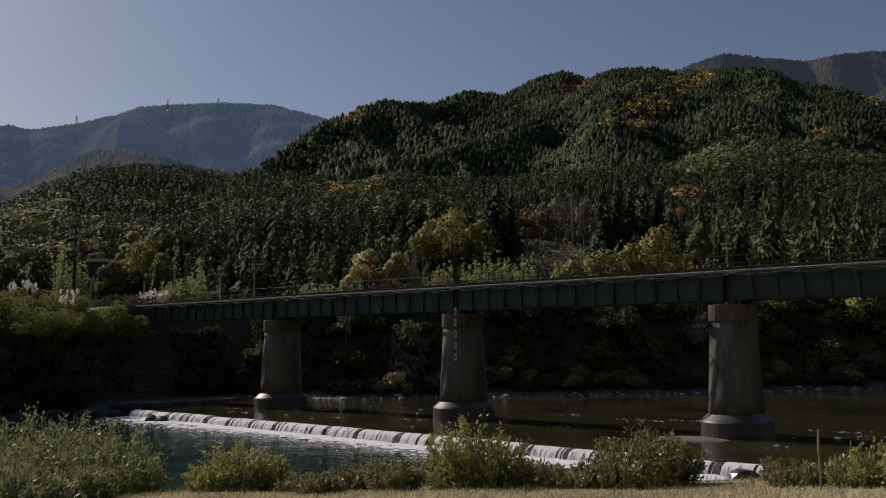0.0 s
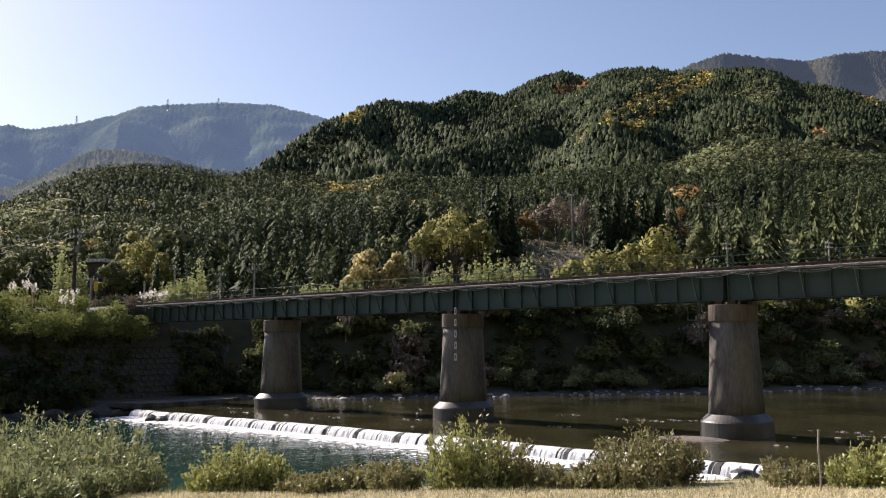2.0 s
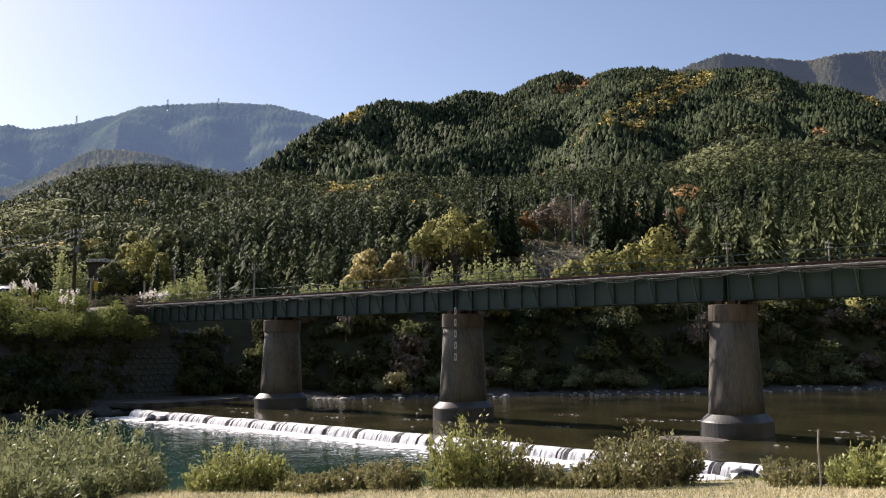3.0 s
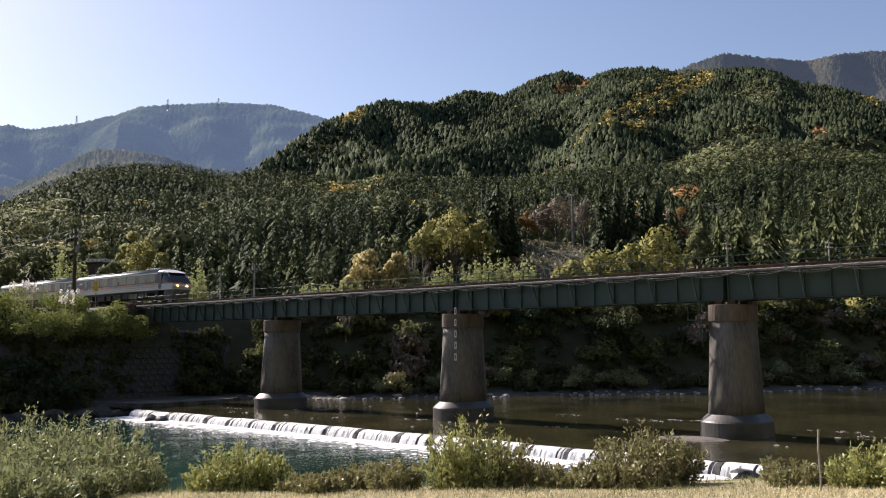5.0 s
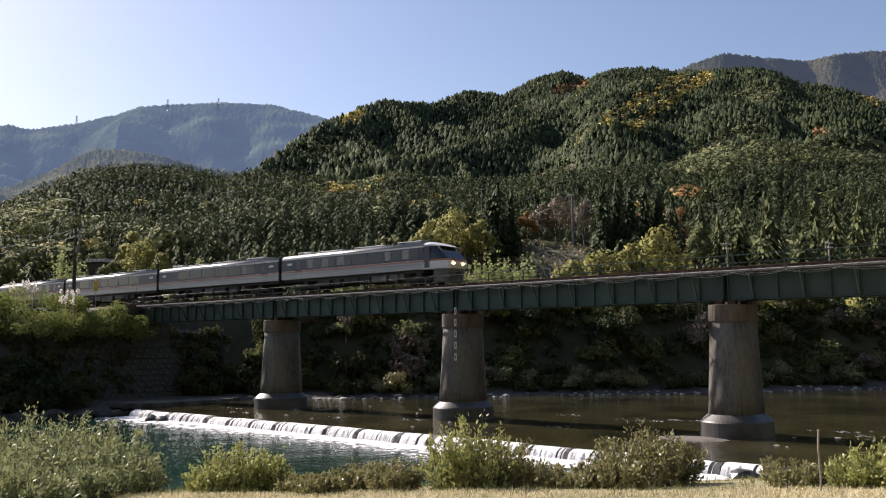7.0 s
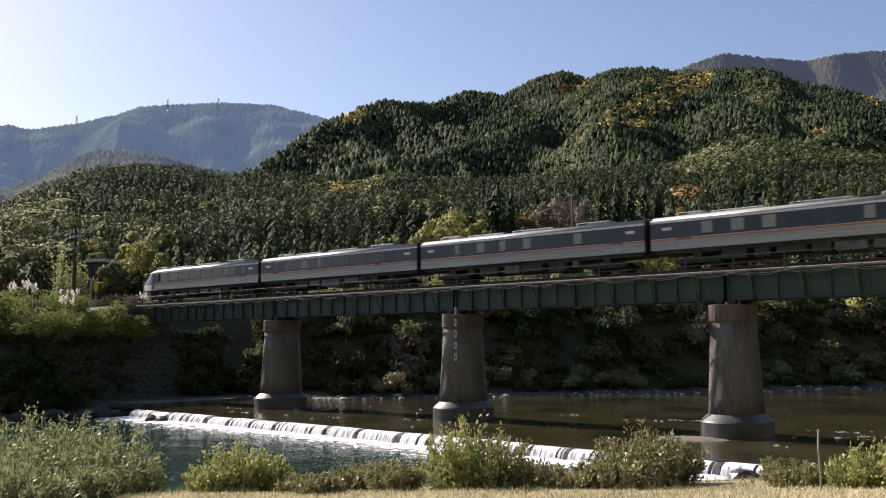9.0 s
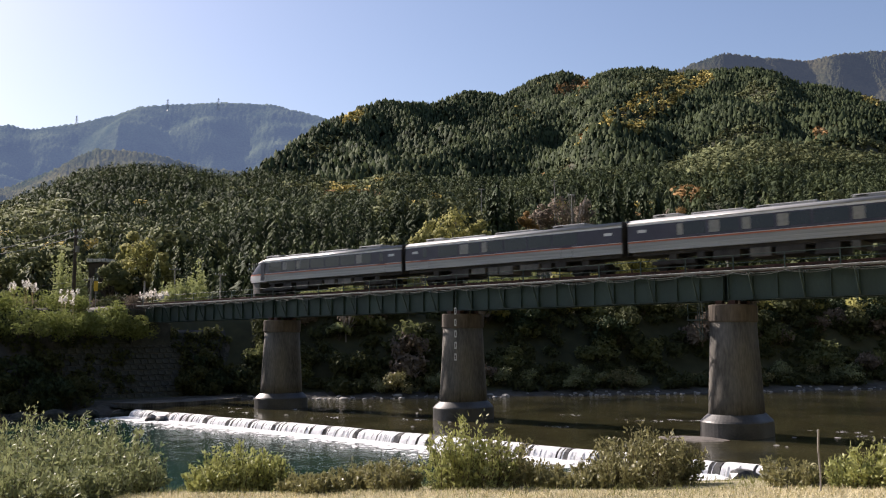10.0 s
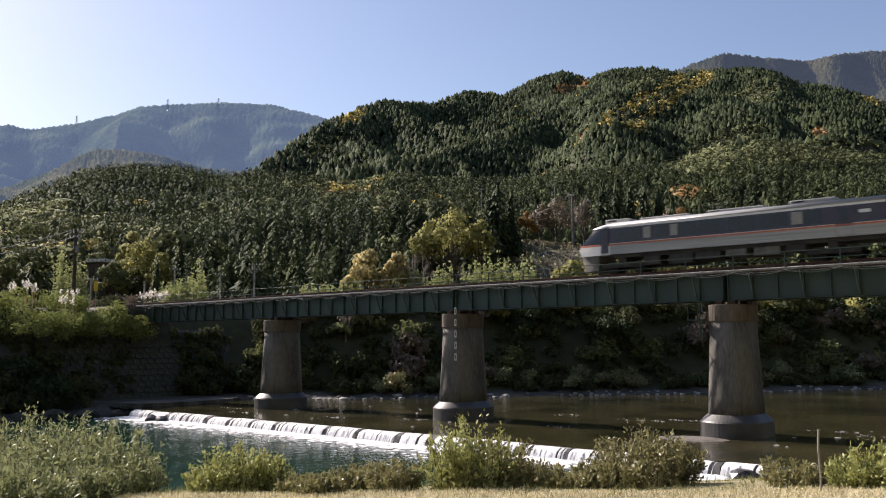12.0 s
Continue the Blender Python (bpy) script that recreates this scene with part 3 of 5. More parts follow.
# ---- stones ----
def rock(rng, x, y, z, sx, sy, sz, mat=None, label="pale rounded river stone at the water's edge", name="river_stone"):
    bm = bmesh.new()
    bmesh.ops.create_icosphere(bm, subdivisions=2, radius=1.0)
    off = Vector(rng.uniform(-50, 50, 3))
    for v in bm.verts:
        k = 1 + 0.38 * noise.noise(v.co * 1.1 + off) + 0.14 * noise.noise(v.co * 2.7 + off)
        v.co = Vector((v.co.x * sx * k, v.co.y * sy * k, v.co.z * sz * k))
    ob = part(name, bm, mat or STONE)
    ob.matrix_basis = pose(x, y, z, 0, 0, rng.uniform(0, 360))
    return tagged(ob, label, "stone", group="stones of the river")


for i in range(190):
    t = rng.uniform(0, 1)
    k = rng.randint(4, 9)
    (ax, ay), (bx, by) = LEFT_SHORE[k], LEFT_SHORE[k + 1]
    if ax > 70:
        continue
    s = rng.uniform(0.09, 0.26) if rng.rand() < 0.85 else rng.uniform(0.26, 0.5)
    x, y = ax + (bx - ax) * t, ay + (by - ay) * t
    n = rng.uniform(-1.8, 1.6)
    x, y = x + n * 0.75, y - n * 0.6
    rock(rng, x, y, max(on_ground(x, y), 0.0) + s * 0.1, s * 1.3, s, s * 0.6)
for x, y, s in ((-10.4, -9.3, 0.7), (-11.6, -8.8, 0.9), (-12.8, -9.8, 0.6), (-10.9, -11.2, 0.5), (-14.0, -12.5, 1.0), (-14.6, -15.5, 1.1), (-15.4, -18.5, 0.9), (-14.2, -21.5, 0.8)):
    rock(rng, x, y, -0.5, s * 1.2, s, s * 0.6, WALL_STONE, label="dark boulder at the end of the weir")
DARKROCK = material("wet black rock", (0.012, 0.012, 0.011), (0.06, 0.058, 0.052), rough=0.35, scale=1.5, fine=10, bump=0.6)
for x, y, s in ((48.2, -13.9, 0.62), (52.3, -14.3, 0.7), (49.6, -14.1, 0.35), (-3.2, -12.2, 0.6), (-2.0, -12.0, 0.5)):
    rock(rng, x, y, -0.55, s * 1.3, s, s * 0.75, DARKROCK, "wet black rock in the foam below the weir")
for i in range(26):
    x, y = rng.uniform(-4, 56), rng.uniform(-9, 10)
    s = rng.uniform(0.06, 0.15)
    rock(rng, x, y, -0.02, s * 1.5, s, s * 0.5, label="small pale stone breaking the shallow water")


def riffle(rng, x, y, length):
    V, F = [], []
    for i in range(int(length * 4)):
        cx, cy, s = x + rng.uniform(-0.5, 0.5) * length, y + rng.normal() * 0.3, rng.uniform(0.03, 0.14)
        b = len(V)
        for k in range(6):
            a = k * math.pi / 3
            V.append((cx + s * 1.8 * math.cos(a), cy + s * 0.5 * math.sin(a), 0.018))
        F.append(tuple(range(b, b + 6)))
    ob = new("riffle", mesh_of("riffle", V, F, [FOAM]))
    FOAMS.append(tagged(ob, "thin white riffle on the shallow water", "foam", kind="stuff"))


for x, y, ln in ((44.5, 4.5, 2.6), (50, 6.5, 3.5), (54, 4.5, 4.0), (35, 7.0, 4.5), (28, 8.5, 3), (19.5, -3.0, 3.5), (13.5, -5.2, 2.5), (33, -1.5, 2.2), (38.5, 9.0, 4), (2, -6.5, 3), (-3, -3.5, 3)):
    riffle(rng, x, y, ln)
bm = bmesh.new()
bmesh.ops.create_icosphere(bm, subdivisions=3, radius=1.0)
for v in bm.verts:
    v.co = Vector((v.co.x * 2.3 * (1 + 0.2 * noise.noise(v.co * 2)), v.co.y * 1.5, v.co.z * 0.16))
ob = part("gravel_bar", bm, GRAVEL)
ob.location = (44.6, -3.7, -0.03)
tagged(ob, "low grey gravel bar at the foot of the pier", "gravel bar", kind="structure")


# ---- train ----
TRAIN_TIMES = (0.0, 2.0, 4.0, 6.0, 8.0, 10.0, 12.0)


def train_way(t):
    return -1.27 + 20.02 * (t - 5.5) - 0.06 * (t - 5.5) ** 2


STAINLESS = material("brushed stainless steel", (0.21, 0.21, 0.20), (0.32, 0.32, 0.30), rough=0.34, metal=0.3, scale=1.0, fine=16, bump=0.05, stretch=(0.2, 1, 6))
BODY_WHITE = material("pale grey body paint", (0.50, 0.50, 0.50), (0.62, 0.62, 0.61), rough=0.35, scale=1.0, fine=12, bump=0)
BAND = material("dark slate window band", (0.040, 0.037, 0.055), (0.064, 0.060, 0.084), rough=0.24, scale=1.0, fine=12, bump=0, spec=0.3)
GLASS = material("dark tinted train glass", (0.006, 0.007, 0.008), (0.016, 0.017, 0.018), rough=0.05, scale=1, fine=5, bump=0, spec=0.45)
BLIND = material("grey window blind", (0.16, 0.16, 0.15), (0.26, 0.26, 0.24), rough=0.6, bump=0)
STRIPE = material("orange stripe paint", (0.30, 0.075, 0.03), (0.42, 0.115, 0.045), rough=0.4, bump=0)
ROOF = material("dusty grey roof paint", (0.24, 0.24, 0.235), (0.40, 0.40, 0.39), rough=0.34, scale=0.8, fine=8, bump=0.1, stretch=(0.3, 1, 1))
UNDER = material("dark underframe", (0.012, 0.011, 0.010), (0.045, 0.04, 0.036), rough=0.8, scale=2, fine=20, bump=0.2)
UNDER_GREY = material("dusty grey equipment box", (0.055, 0.052, 0.046), (0.14, 0.132, 0.118), rough=0.7, scale=2, fine=20, bump=0.2)
RUBBER = material("black gangway rubber", (0.008, 0.008, 0.008), (0.022, 0.022, 0.022), rough=0.9, bump=0)
LAMP = bpy.data.materials.new("lit yellow headlamp")
LAMP.use_nodes = True
LAMP.node_tree.nodes["Principled BSDF"].inputs["Emission Color"].default_value = (1.0, 0.72, 0.25, 1)
LAMP.node_tree.nodes["Principled BSDF"].inputs["Emission Strength"].default_value = 6.0
Z0, Z_STRIPE, Z_BAND, Z_GUT, Z_TOP = 1.38, 2.02, 2.16, 3.36, 3.76
HALF = 1.45


def side_profile(lo, hi, inset=0.0):
    return [(-HALF + inset, lo), (-HALF + inset, hi), (HALF - inset, hi), (HALF - inset, lo)]


def roof_profile():
    pts = [(-HALF, Z_GUT), (-1.42, 3.46), (-1.30, 3.58), (-1.0, 3.69), (-0.5, 3.745), (0, Z_TOP)]
    return pts + [(-y, z) for y, z in pts[-2::-1]]


def prism(prof, x0, x1):
    return loft(bmesh.new(), [[(x, y, z) for y, z in prof] for x in (x0, x1)])


def nose_shell(bm, prof, x0, length, lean, pinch):
    """Body rings drawn in towards the cab end; lean: how far each height falls back."""
    rings = []
    for f in (0.0, 0.35, 0.6, 0.8, 0.93, 1.0):
        k = 1 - pinch * f ** 2.4
        rings.append([(x0 + f * (length - lean(z)), y * k, z) for y, z in prof])
    return loft(bm, rings)


def wheelset(parent, x):
    bm = rod(bmesh.new(), (0, -0.7, 0), (0, 0.7, 0), 0.08, n=10)
    for s in (-1, 1):
        rod(bm, (0, s * 0.53, 0), (0, s * 0.66, 0), 0.455, n=24)
        rod(bm, (0, s * 0.50, 0), (0, s * 0.53, 0), 0.485, n=24)
        for k in range(5):
            a = k * 2 * math.pi / 5
            rod(bm, (0.27 * math.cos(a), s * 0.655, 0.27 * math.sin(a)), (0.27 * math.cos(a), s * 0.69, 0.27 * math.sin(a)), 0.06, n=6)
    ob = part("wheelset", bm, UNDER, parent, "dark steel wheels on an axle")
    ob.location = (x, 0, 0.46)
    return ob


def train_car(rng, cab, door_at, narrow):
    """cab: 1 or -1 for a driving end, 0 for a middle car. Origin: middle of the car at rail level."""
    th = empty("train_car", label="grey express railcar with dark window band and orange stripe" if not cab else "streamlined driving railcar, silver-grey with dark window band and orange stripe", category="train car", group="cars of the train")
    a, b = -10.4, 10.4
    if cab == 1:
        b = 8.0
    if cab == -1:
        a = -8.0
    # corrugated lower panels
    bm = bmesh.new()
    prof = []
    for i in range(7):
        z = Z0 + (Z_STRIPE - Z0) * i / 6
        prof += [(-HALF, z), (-HALF + (0.008 if i % 2 else 0.0), z + 0.03)]
    prof = prof[:-1]
    full = prof + [(-y, z) for y, z in prof[::-1]]
    part("lower_panel", loft(bm, [[(x, y, z) for y, z in full] for x in (a, b)]), STAINLESS, th, "ribbed stainless steel lower side")
    part("stripe", prism(side_profile(Z_STRIPE, Z_BAND - 0.03, -0.004), a, b), STRIPE, th, "orange stripe")
    part("white_line", prism(side_profile(Z_BAND - 0.03, Z_BAND, -0.003), a, b), BODY_WHITE, th, "thin white line")
    part("window_band", prism(side_profile(Z_BAND, Z_GUT - 0.13), a, b), BAND, th, "dark slate window band")
    part("gutter_strip", prism(side_profile(Z_GUT - 0.13, Z_GUT, -0.002), a, b), BODY_WHITE, th, "pale strip under the roof")
    part("roof", prism(roof_profile(), a, b), ROOF, th, "dusty pale grey roof", smooth=True)
    # windows, with blinds half drawn in some
    x = a + (3.6 if cab != -1 else 0.5)
    last = b - (3.6 if cab != 1 else 0.5)
    pitch = 1.05 if narrow else 1.95
    n = int((last - x) / pitch)
    pitch = (last - x) / n
    for i in range(n):
        for s in (-1, 1):
            y0, y1 = sorted((s * (HALF - 0.02), s * (HALF + 0.006)))
            x0, x1 = x + i * pitch + 0.09, x + (i + 1) * pitch - 0.09
            w = part("window", box(bmesh.new(), x0, x1, y0, y1, Z_BAND + 0.16, Z_GUT - 0.2), GLASS, th, "dark tinted window")
            if rng.rand() < 0.6:
                y0, y1 = sorted((s * (HALF + 0.007), s * (HALF + 0.009)))
                k = rng.uniform(0.2, 0.5)
                part("blind", box(bmesh.new(), x0 + 0.03, x0 + (x1 - x0) * k, y0, y1, Z_BAND + 0.19, Z_GUT - 0.23), BLIND, w, "drawn grey blind")
    for dx in door_at:
        for s in (-1, 1):
            y0, y1 = sorted((s * (HALF - 0.02), s * (HALF + 0.004)))
            d = part("door", box(bmesh.new(), dx - 0.5, dx + 0.5, y0, y1, Z0 + 0.06, Z_GUT - 0.16, 0.0), BAND, th, "dark folding door")
            y0, y1 = sorted((s * (HALF + 0.004), s * (HALF + 0.010)))
            part("door_glass", box(bmesh.new(), dx - 0.22, dx + 0.22, y0, y1, Z_BAND + 0.2, Z_GUT - 0.25), GLASS, d)
            part("door_panel", box(bmesh.new(), dx - 0.48, dx + 0.48, y0, y1, Z0 + 0.07, Z_STRIPE - 0.02), STAINLESS, d, "plain steel door foot")
    for s in (-1, 1):
        for dx in ([-9.2] if cab == 1 else [9.2] if cab == -1 else [-9.3, 9.3]):
            y0, y1 = sorted((s * HALF, s * (HALF + 0.012)))
            part("destination_panel", box(bmesh.new(), dx - 0.33, dx + 0.33, y0, y1, 2.72, 2.92), BODY_WHITE, th, "small pale display panel")
    # roof units
    for x0, x1, h, w in ((-8.6, -6.7, 0.22, 0.75), (-6.2, -2.6, 0.13, 0.7), (-1.2, 2.6, 0.15, 0.7), (4.4, 7.2, 0.2, 0.75)):
        o = rng.uniform(-0.3, 0.3)
        u = part("roof_unit", box(bmesh.new(), x0 + o, x1 + o, -w, w, Z_TOP - 0.05, Z_TOP + h, 0.05), ROOF, th, "grey roof-mounted unit")
        part("grille", box(bmesh.new(), x0 + o + 0.2, x0 + o + 0.9, -w - 0.006, w + 0.006, Z_TOP + 0.03, Z_TOP + h - 0.06), UNDER, u, "dark grille")
    # underframe, boxes and bogies
    part("underframe", box(bmesh.new(), a + 0.2, b - 0.2, -1.2, 1.2, 1.12, Z0), UNDER, th, "dark underframe")
    x = -5.4
    while x < 5.2:
        w = rng.uniform(0.5, 1.9)
        z = rng.uniform(0.42, 0.75)
        part("equipment_box", box(bmesh.new(), x, min(x + w, 5.6), -1.32, 1.32, z, 1.12, 0.03), UNDER_GREY if rng.rand() < 0.45 else UNDER, th, "dusty underfloor equipment box")
        x += w + rng.uniform(0.1, 0.7)
    wheels = []
    for c in (-7.2, 7.2):
        fr = box(bmesh.new(), c - 1.6, c + 1.6, -1.12, -0.98, 0.42, 0.68, 0.03)
        box(fr, c - 1.6, c + 1.6, 0.98, 1.12, 0.42, 0.68, 0.03)
        box(fr, c - 0.3, c + 0.3, -1.15, 1.15, 0.5, 1.12, 0.03)
        part("bogie_frame", fr, UNDER, th, "dark bogie frame")
        for dx in (-1.05, 1.05):
            wheels.append(wheelset(th, c + dx))
    # ends
    for s in (-1, 1):
        if s != cab:
            part("gangway", box(bmesh.new(), min(s * 10.4, s * 10.66), max(s * 10.4, s * 10.66), -0.72, 0.72, 1.2, 3.5, 0.04), RUBBER, th, "black rubber gangway bellows")
            part("end_frame", box(bmesh.new(), min(s * 10.4, s * 10.46), max(s * 10.4, s * 10.46), -1.40, 1.40, 1.2, 3.66, 0.03), UNDER, th, "dark car end")
    if cab:
        driving_end(th, cab)
    return th, wheels


def driving_end(th, s):
    """Raked cab with a wide dark windscreen, pale lower mask and headlamps."""
    cabin = []
    low = [(-HALF, Z0 - 0.02), (-HALF, 1.7), (-HALF, Z_STRIPE), (HALF, Z_STRIPE), (HALF, 1.7), (HALF, Z0 - 0.02)]
    cabin.append(("cab_mask", nose_shell(bmesh.new(), low, 8.0, 2.62, lambda z: max(0.0, (1.72 - z)) * 0.45 + max(0.0, z - 1.8) * 0.3, 0.16), BODY_WHITE, "pale grey cab front"))
    band = [(-HALF, Z_STRIPE), (-HALF, Z_BAND), (HALF, Z_BAND), (HALF, Z_STRIPE)]
    cabin.append(("cab_stripe", nose_shell(bmesh.new(), band, 8.0, 2.58, lambda z: (z - Z_STRIPE) * 0.5, 0.16), STRIPE, "orange stripe round the cab"))
    glass = [(-HALF, Z_BAND), (-1.42, 2.8), (-1.36, 3.3), (1.36, 3.3), (1.42, 2.8), (HALF, Z_BAND)]
    cabin.append(("windscreen", nose_shell(bmesh.new(), glass, 8.0, 2.5, lambda z: (z - Z_BAND) * 1.05, 0.17), GLASS, "wide dark wraparound windscreen"))
    top = [(y * 0.985, z - 0.02) for y, z in roof_profile()]
    top[0], top[-1] = (-1.37, 3.3), (1.37, 3.3)
    cabin.append(("cab_roof", nose_shell(bmesh.new(), top, 8.0, 1.62, lambda z: (z - 3.3) * 3.1, 0.2), BODY_WHITE, "pale sloping cab roof"))
    for q in (-1, 1):
        y0, y1 = sorted((q * (HALF + 0.002), q * (HALF + 0.02)))
        cabin.append(("cab_door", box(bmesh.new(), 8.1, 8.7, y0 - 0.015 * (q > 0), y1, Z0 + 0.1, 3.2), BAND, "dark cab door"))
        cabin.append(("pillar", rod(bmesh.new(), (10.30, q * 1.05, Z_BAND + 0.02), (9.35, q * 1.12, 3.3), 0.05, n=6), BODY_WHITE, "pale windscreen pillar"))
        for dz in (0.0,):
            for j in (0, 1):
                cabin.append(("headlamp", rod(bmesh.new(), (10.35, q * (0.62 + 0.26 * j), 1.78), (10.66 - 0.10 * j, q * (0.62 + 0.26 * j), 1.78), 0.1, n=12), LAMP if s > 0 else GLASS, "lit yellow headlamp" if s > 0 else "dark lamp"))
    plow = [(-1.25, 0.28), (-1.3, Z0), (1.3, Z0), (1.25, 0.28)]
    cabin.append(("snow_plough", nose_shell(bmesh.new(), plow, 9.0, 1.35, lambda z: (z - 0.28) * -0.12, 0.22), UNDER_GREY, "grey skirt and snow plough"))
    cabin.append(("coupler", rod(bmesh.new(), (10.0, 0, 0.9), (10.75, 0, 0.9), 0.14, n=10), UNDER, "dark coupler"))
    for name, bm, mat, label in cabin:
        if s < 0:
            bmesh.ops.rotate(bm, verts=bm.verts, cent=(0, 0, 0), matrix=Matrix.Rotation(math.pi, 3, "Z"))
        part(name, bm, mat, th, label)


rng = np.random.RandomState(12)
CARS, WHEELS = [], []
for k, (cab, doors, narrow) in enumerate(((1, (-8.0,), False), (0, (8.2,), False), (0, (-8.2, 5.8), False), (-1, (8.0,), False))):
    car, ws = train_car(rng, cab, doors, narrow)
    CARS.append((car, -6.0 - 10.65 - 21.3 * k))
    WHEELS += ws


# ---- woods ----
def leaf_cloud(rng, centres, radii, count, size, squash=0.8, skin=0.55):
    """Leaf sprays as bent quads over a set of lumps: points and faces."""
    centres, radii = np.asarray(centres, float), np.asarray(radii, float)
    w = radii ** 2 / np.sum(radii ** 2)
    pick = rng.choice(len(centres), count, p=w)
    d = rng.normal(size=(count, 3))
    d /= np.linalg.norm(d, axis=1)[:, None]
    rad = radii[pick] * (skin + (1.08 - skin) * rng.rand(count) ** 0.6)
    pos = centres[pick] + d * rad[:, None] * np.array([1, 1, squash])
    nrm = d + rng.normal(size=(count, 3)) * 0.7
    nrm /= np.linalg.norm(nrm, axis=1)[:, None]
    t = np.cross(nrm, rng.normal(size=(count, 3)))
    t /= np.linalg.norm(t, axis=1)[:, None]
    b = np.cross(nrm, t)
    s = (size * rng.uniform(0.55, 1.35, count))[:, None]
    v = np.stack([pos - t * s, pos + b * s * 0.55 + nrm * s * 0.2, pos + t * s, pos - b * s * 0.55 + nrm * s * 0.2], 1)
    return v.reshape(-1, 3), np.arange(count * 4).reshape(-1, 4)


def conifer(rng, h, r, whorls, spokes):
    """Sprays of a cedar as kites that droop from the stem."""
    n = whorls * spokes
    lvl = (np.repeat(np.arange(whorls), spokes) + rng.uniform(-0.4, 0.4, n)) / whorls
    lvl = np.clip(lvl, 0, 1)
    z = h * (0.10 + 0.9 * lvl)
    reach = r * (1.02 - lvl) ** 0.75 * rng.uniform(0.7, 1.15, n) + 0.12
    a = np.tile(np.arange(spokes), whorls) * 2 * math.pi / spokes + rng.uniform(0, 2 * math.pi, whorls).repeat(spokes) + rng.uniform(-0.3, 0.3, n)
    half = reach * math.pi / spokes * rng.uniform(0.6, 1.25, n) * (0.62 if whorls > 4 else 1.0) + 0.04 * r
    c, s = np.cos(a), np.sin(a)
    droop = h / whorls * rng.uniform(0.5, 1.6, n)
    tip = np.stack([c * reach, s * reach, z - droop], -1)
    top = np.stack([c * reach * 0.25, s * reach * 0.25, np.minimum(z + h / whorls * rng.uniform(0.6, 1.7, n), h * 1.02)], -1)
    mid = np.stack([c * reach * 0.62, s * reach * 0.62, z - droop * 0.1], -1)
    side = np.stack([-s, c, np.zeros(n)], -1) * half[:, None]
    v = np.stack([top, mid - side - [0, 0, 0.25 * h / whorls], tip, mid + side - [0, 0, 0.25 * h / whorls]], 1)
    return v.reshape(-1, 3), np.arange(n * 4).reshape(-1, 4)


def fir_cloud(rng, h, r, count, spray=0.23):
    """A cedar crown as many small drooping sprays over a narrow cone with lumps."""
    lvl = 1 - np.sqrt(rng.rand(count) * 0.98 + 0.004)
    a = rng.uniform(0, 2 * math.pi, count)
    ph = rng.uniform(0, 6.28, 4)
    lump = 1 + 0.16 * np.sin(3 * a + ph[0] + 9 * lvl) + 0.13 * np.sin(5 * a + ph[1] - 17 * lvl) + 0.1 * np.sin(27 * lvl + ph[2])
    reach = r * (1.0 - lvl) ** 0.8 * lump * rng.uniform(0.7, 1.08, count) + 0.012 * h
    c, s = np.cos(a), np.sin(a)
    pos = np.stack([c * reach, s * reach, h * (0.08 + 0.92 * lvl)], -1)
    ln = (spray * r * (0.55 + 0.6 * (1 - lvl)) * rng.uniform(0.6, 1.3, count) * math.sqrt(240 / count) ** 0.6)[:, None]
    d = np.stack([c, s, rng.uniform(-1.7, -0.5, count)], -1) + rng.normal(size=(count, 3)) * 0.2
    d /= np.linalg.norm(d, axis=1)[:, None]
    t = np.stack([-s, c, np.zeros(count)], -1) + rng.normal(size=(count, 3)) * 0.35
    t /= np.linalg.norm(t, axis=1)[:, None]
    v = np.stack([pos - d * ln * 1.2, pos - t * ln * 0.5, pos + d * ln * 1.3, pos + t * ln * 0.5], 1)
    return v.reshape(-1, 3), np.arange(count * 4).reshape(-1, 4)


def cedar_crown(rng, h, r, whorls, spokes):
    """Drooping whorls inside, small sprays over them."""
    v0, f0 = conifer(rng, h * 0.97, r * 0.9, whorls, spokes)
    v1, f1 = fir_cloud(rng, h, r * 1.08, whorls * spokes * (3 if whorls > 15 else 2))
    return np.concatenate([v0, v1]), np.concatenate([f0, f1 + len(v0)])


def scatter(rng, d0, d1, step, edge=0.60):
    """Jittered places on the hillsides between two distances ahead."""
    nx = int(2 * edge * d1 / step)
    nd = int((d1 - d0) / step)
    i, j = np.meshgrid(np.arange(nd), np.arange(nx), indexing="ij")
    fwd = d0 + (i + rng.rand(nd, nx)) * step
    side = -edge * d1 + (j + rng.rand(nd, nx)) * step
    keep = np.abs(side) < edge * fwd
    fwd, side = fwd[keep], side[keep]
    return EYE[0] + fwd * FX + side * FY, EYE[1] + fwd * FY - side * FX, fwd, side / fwd


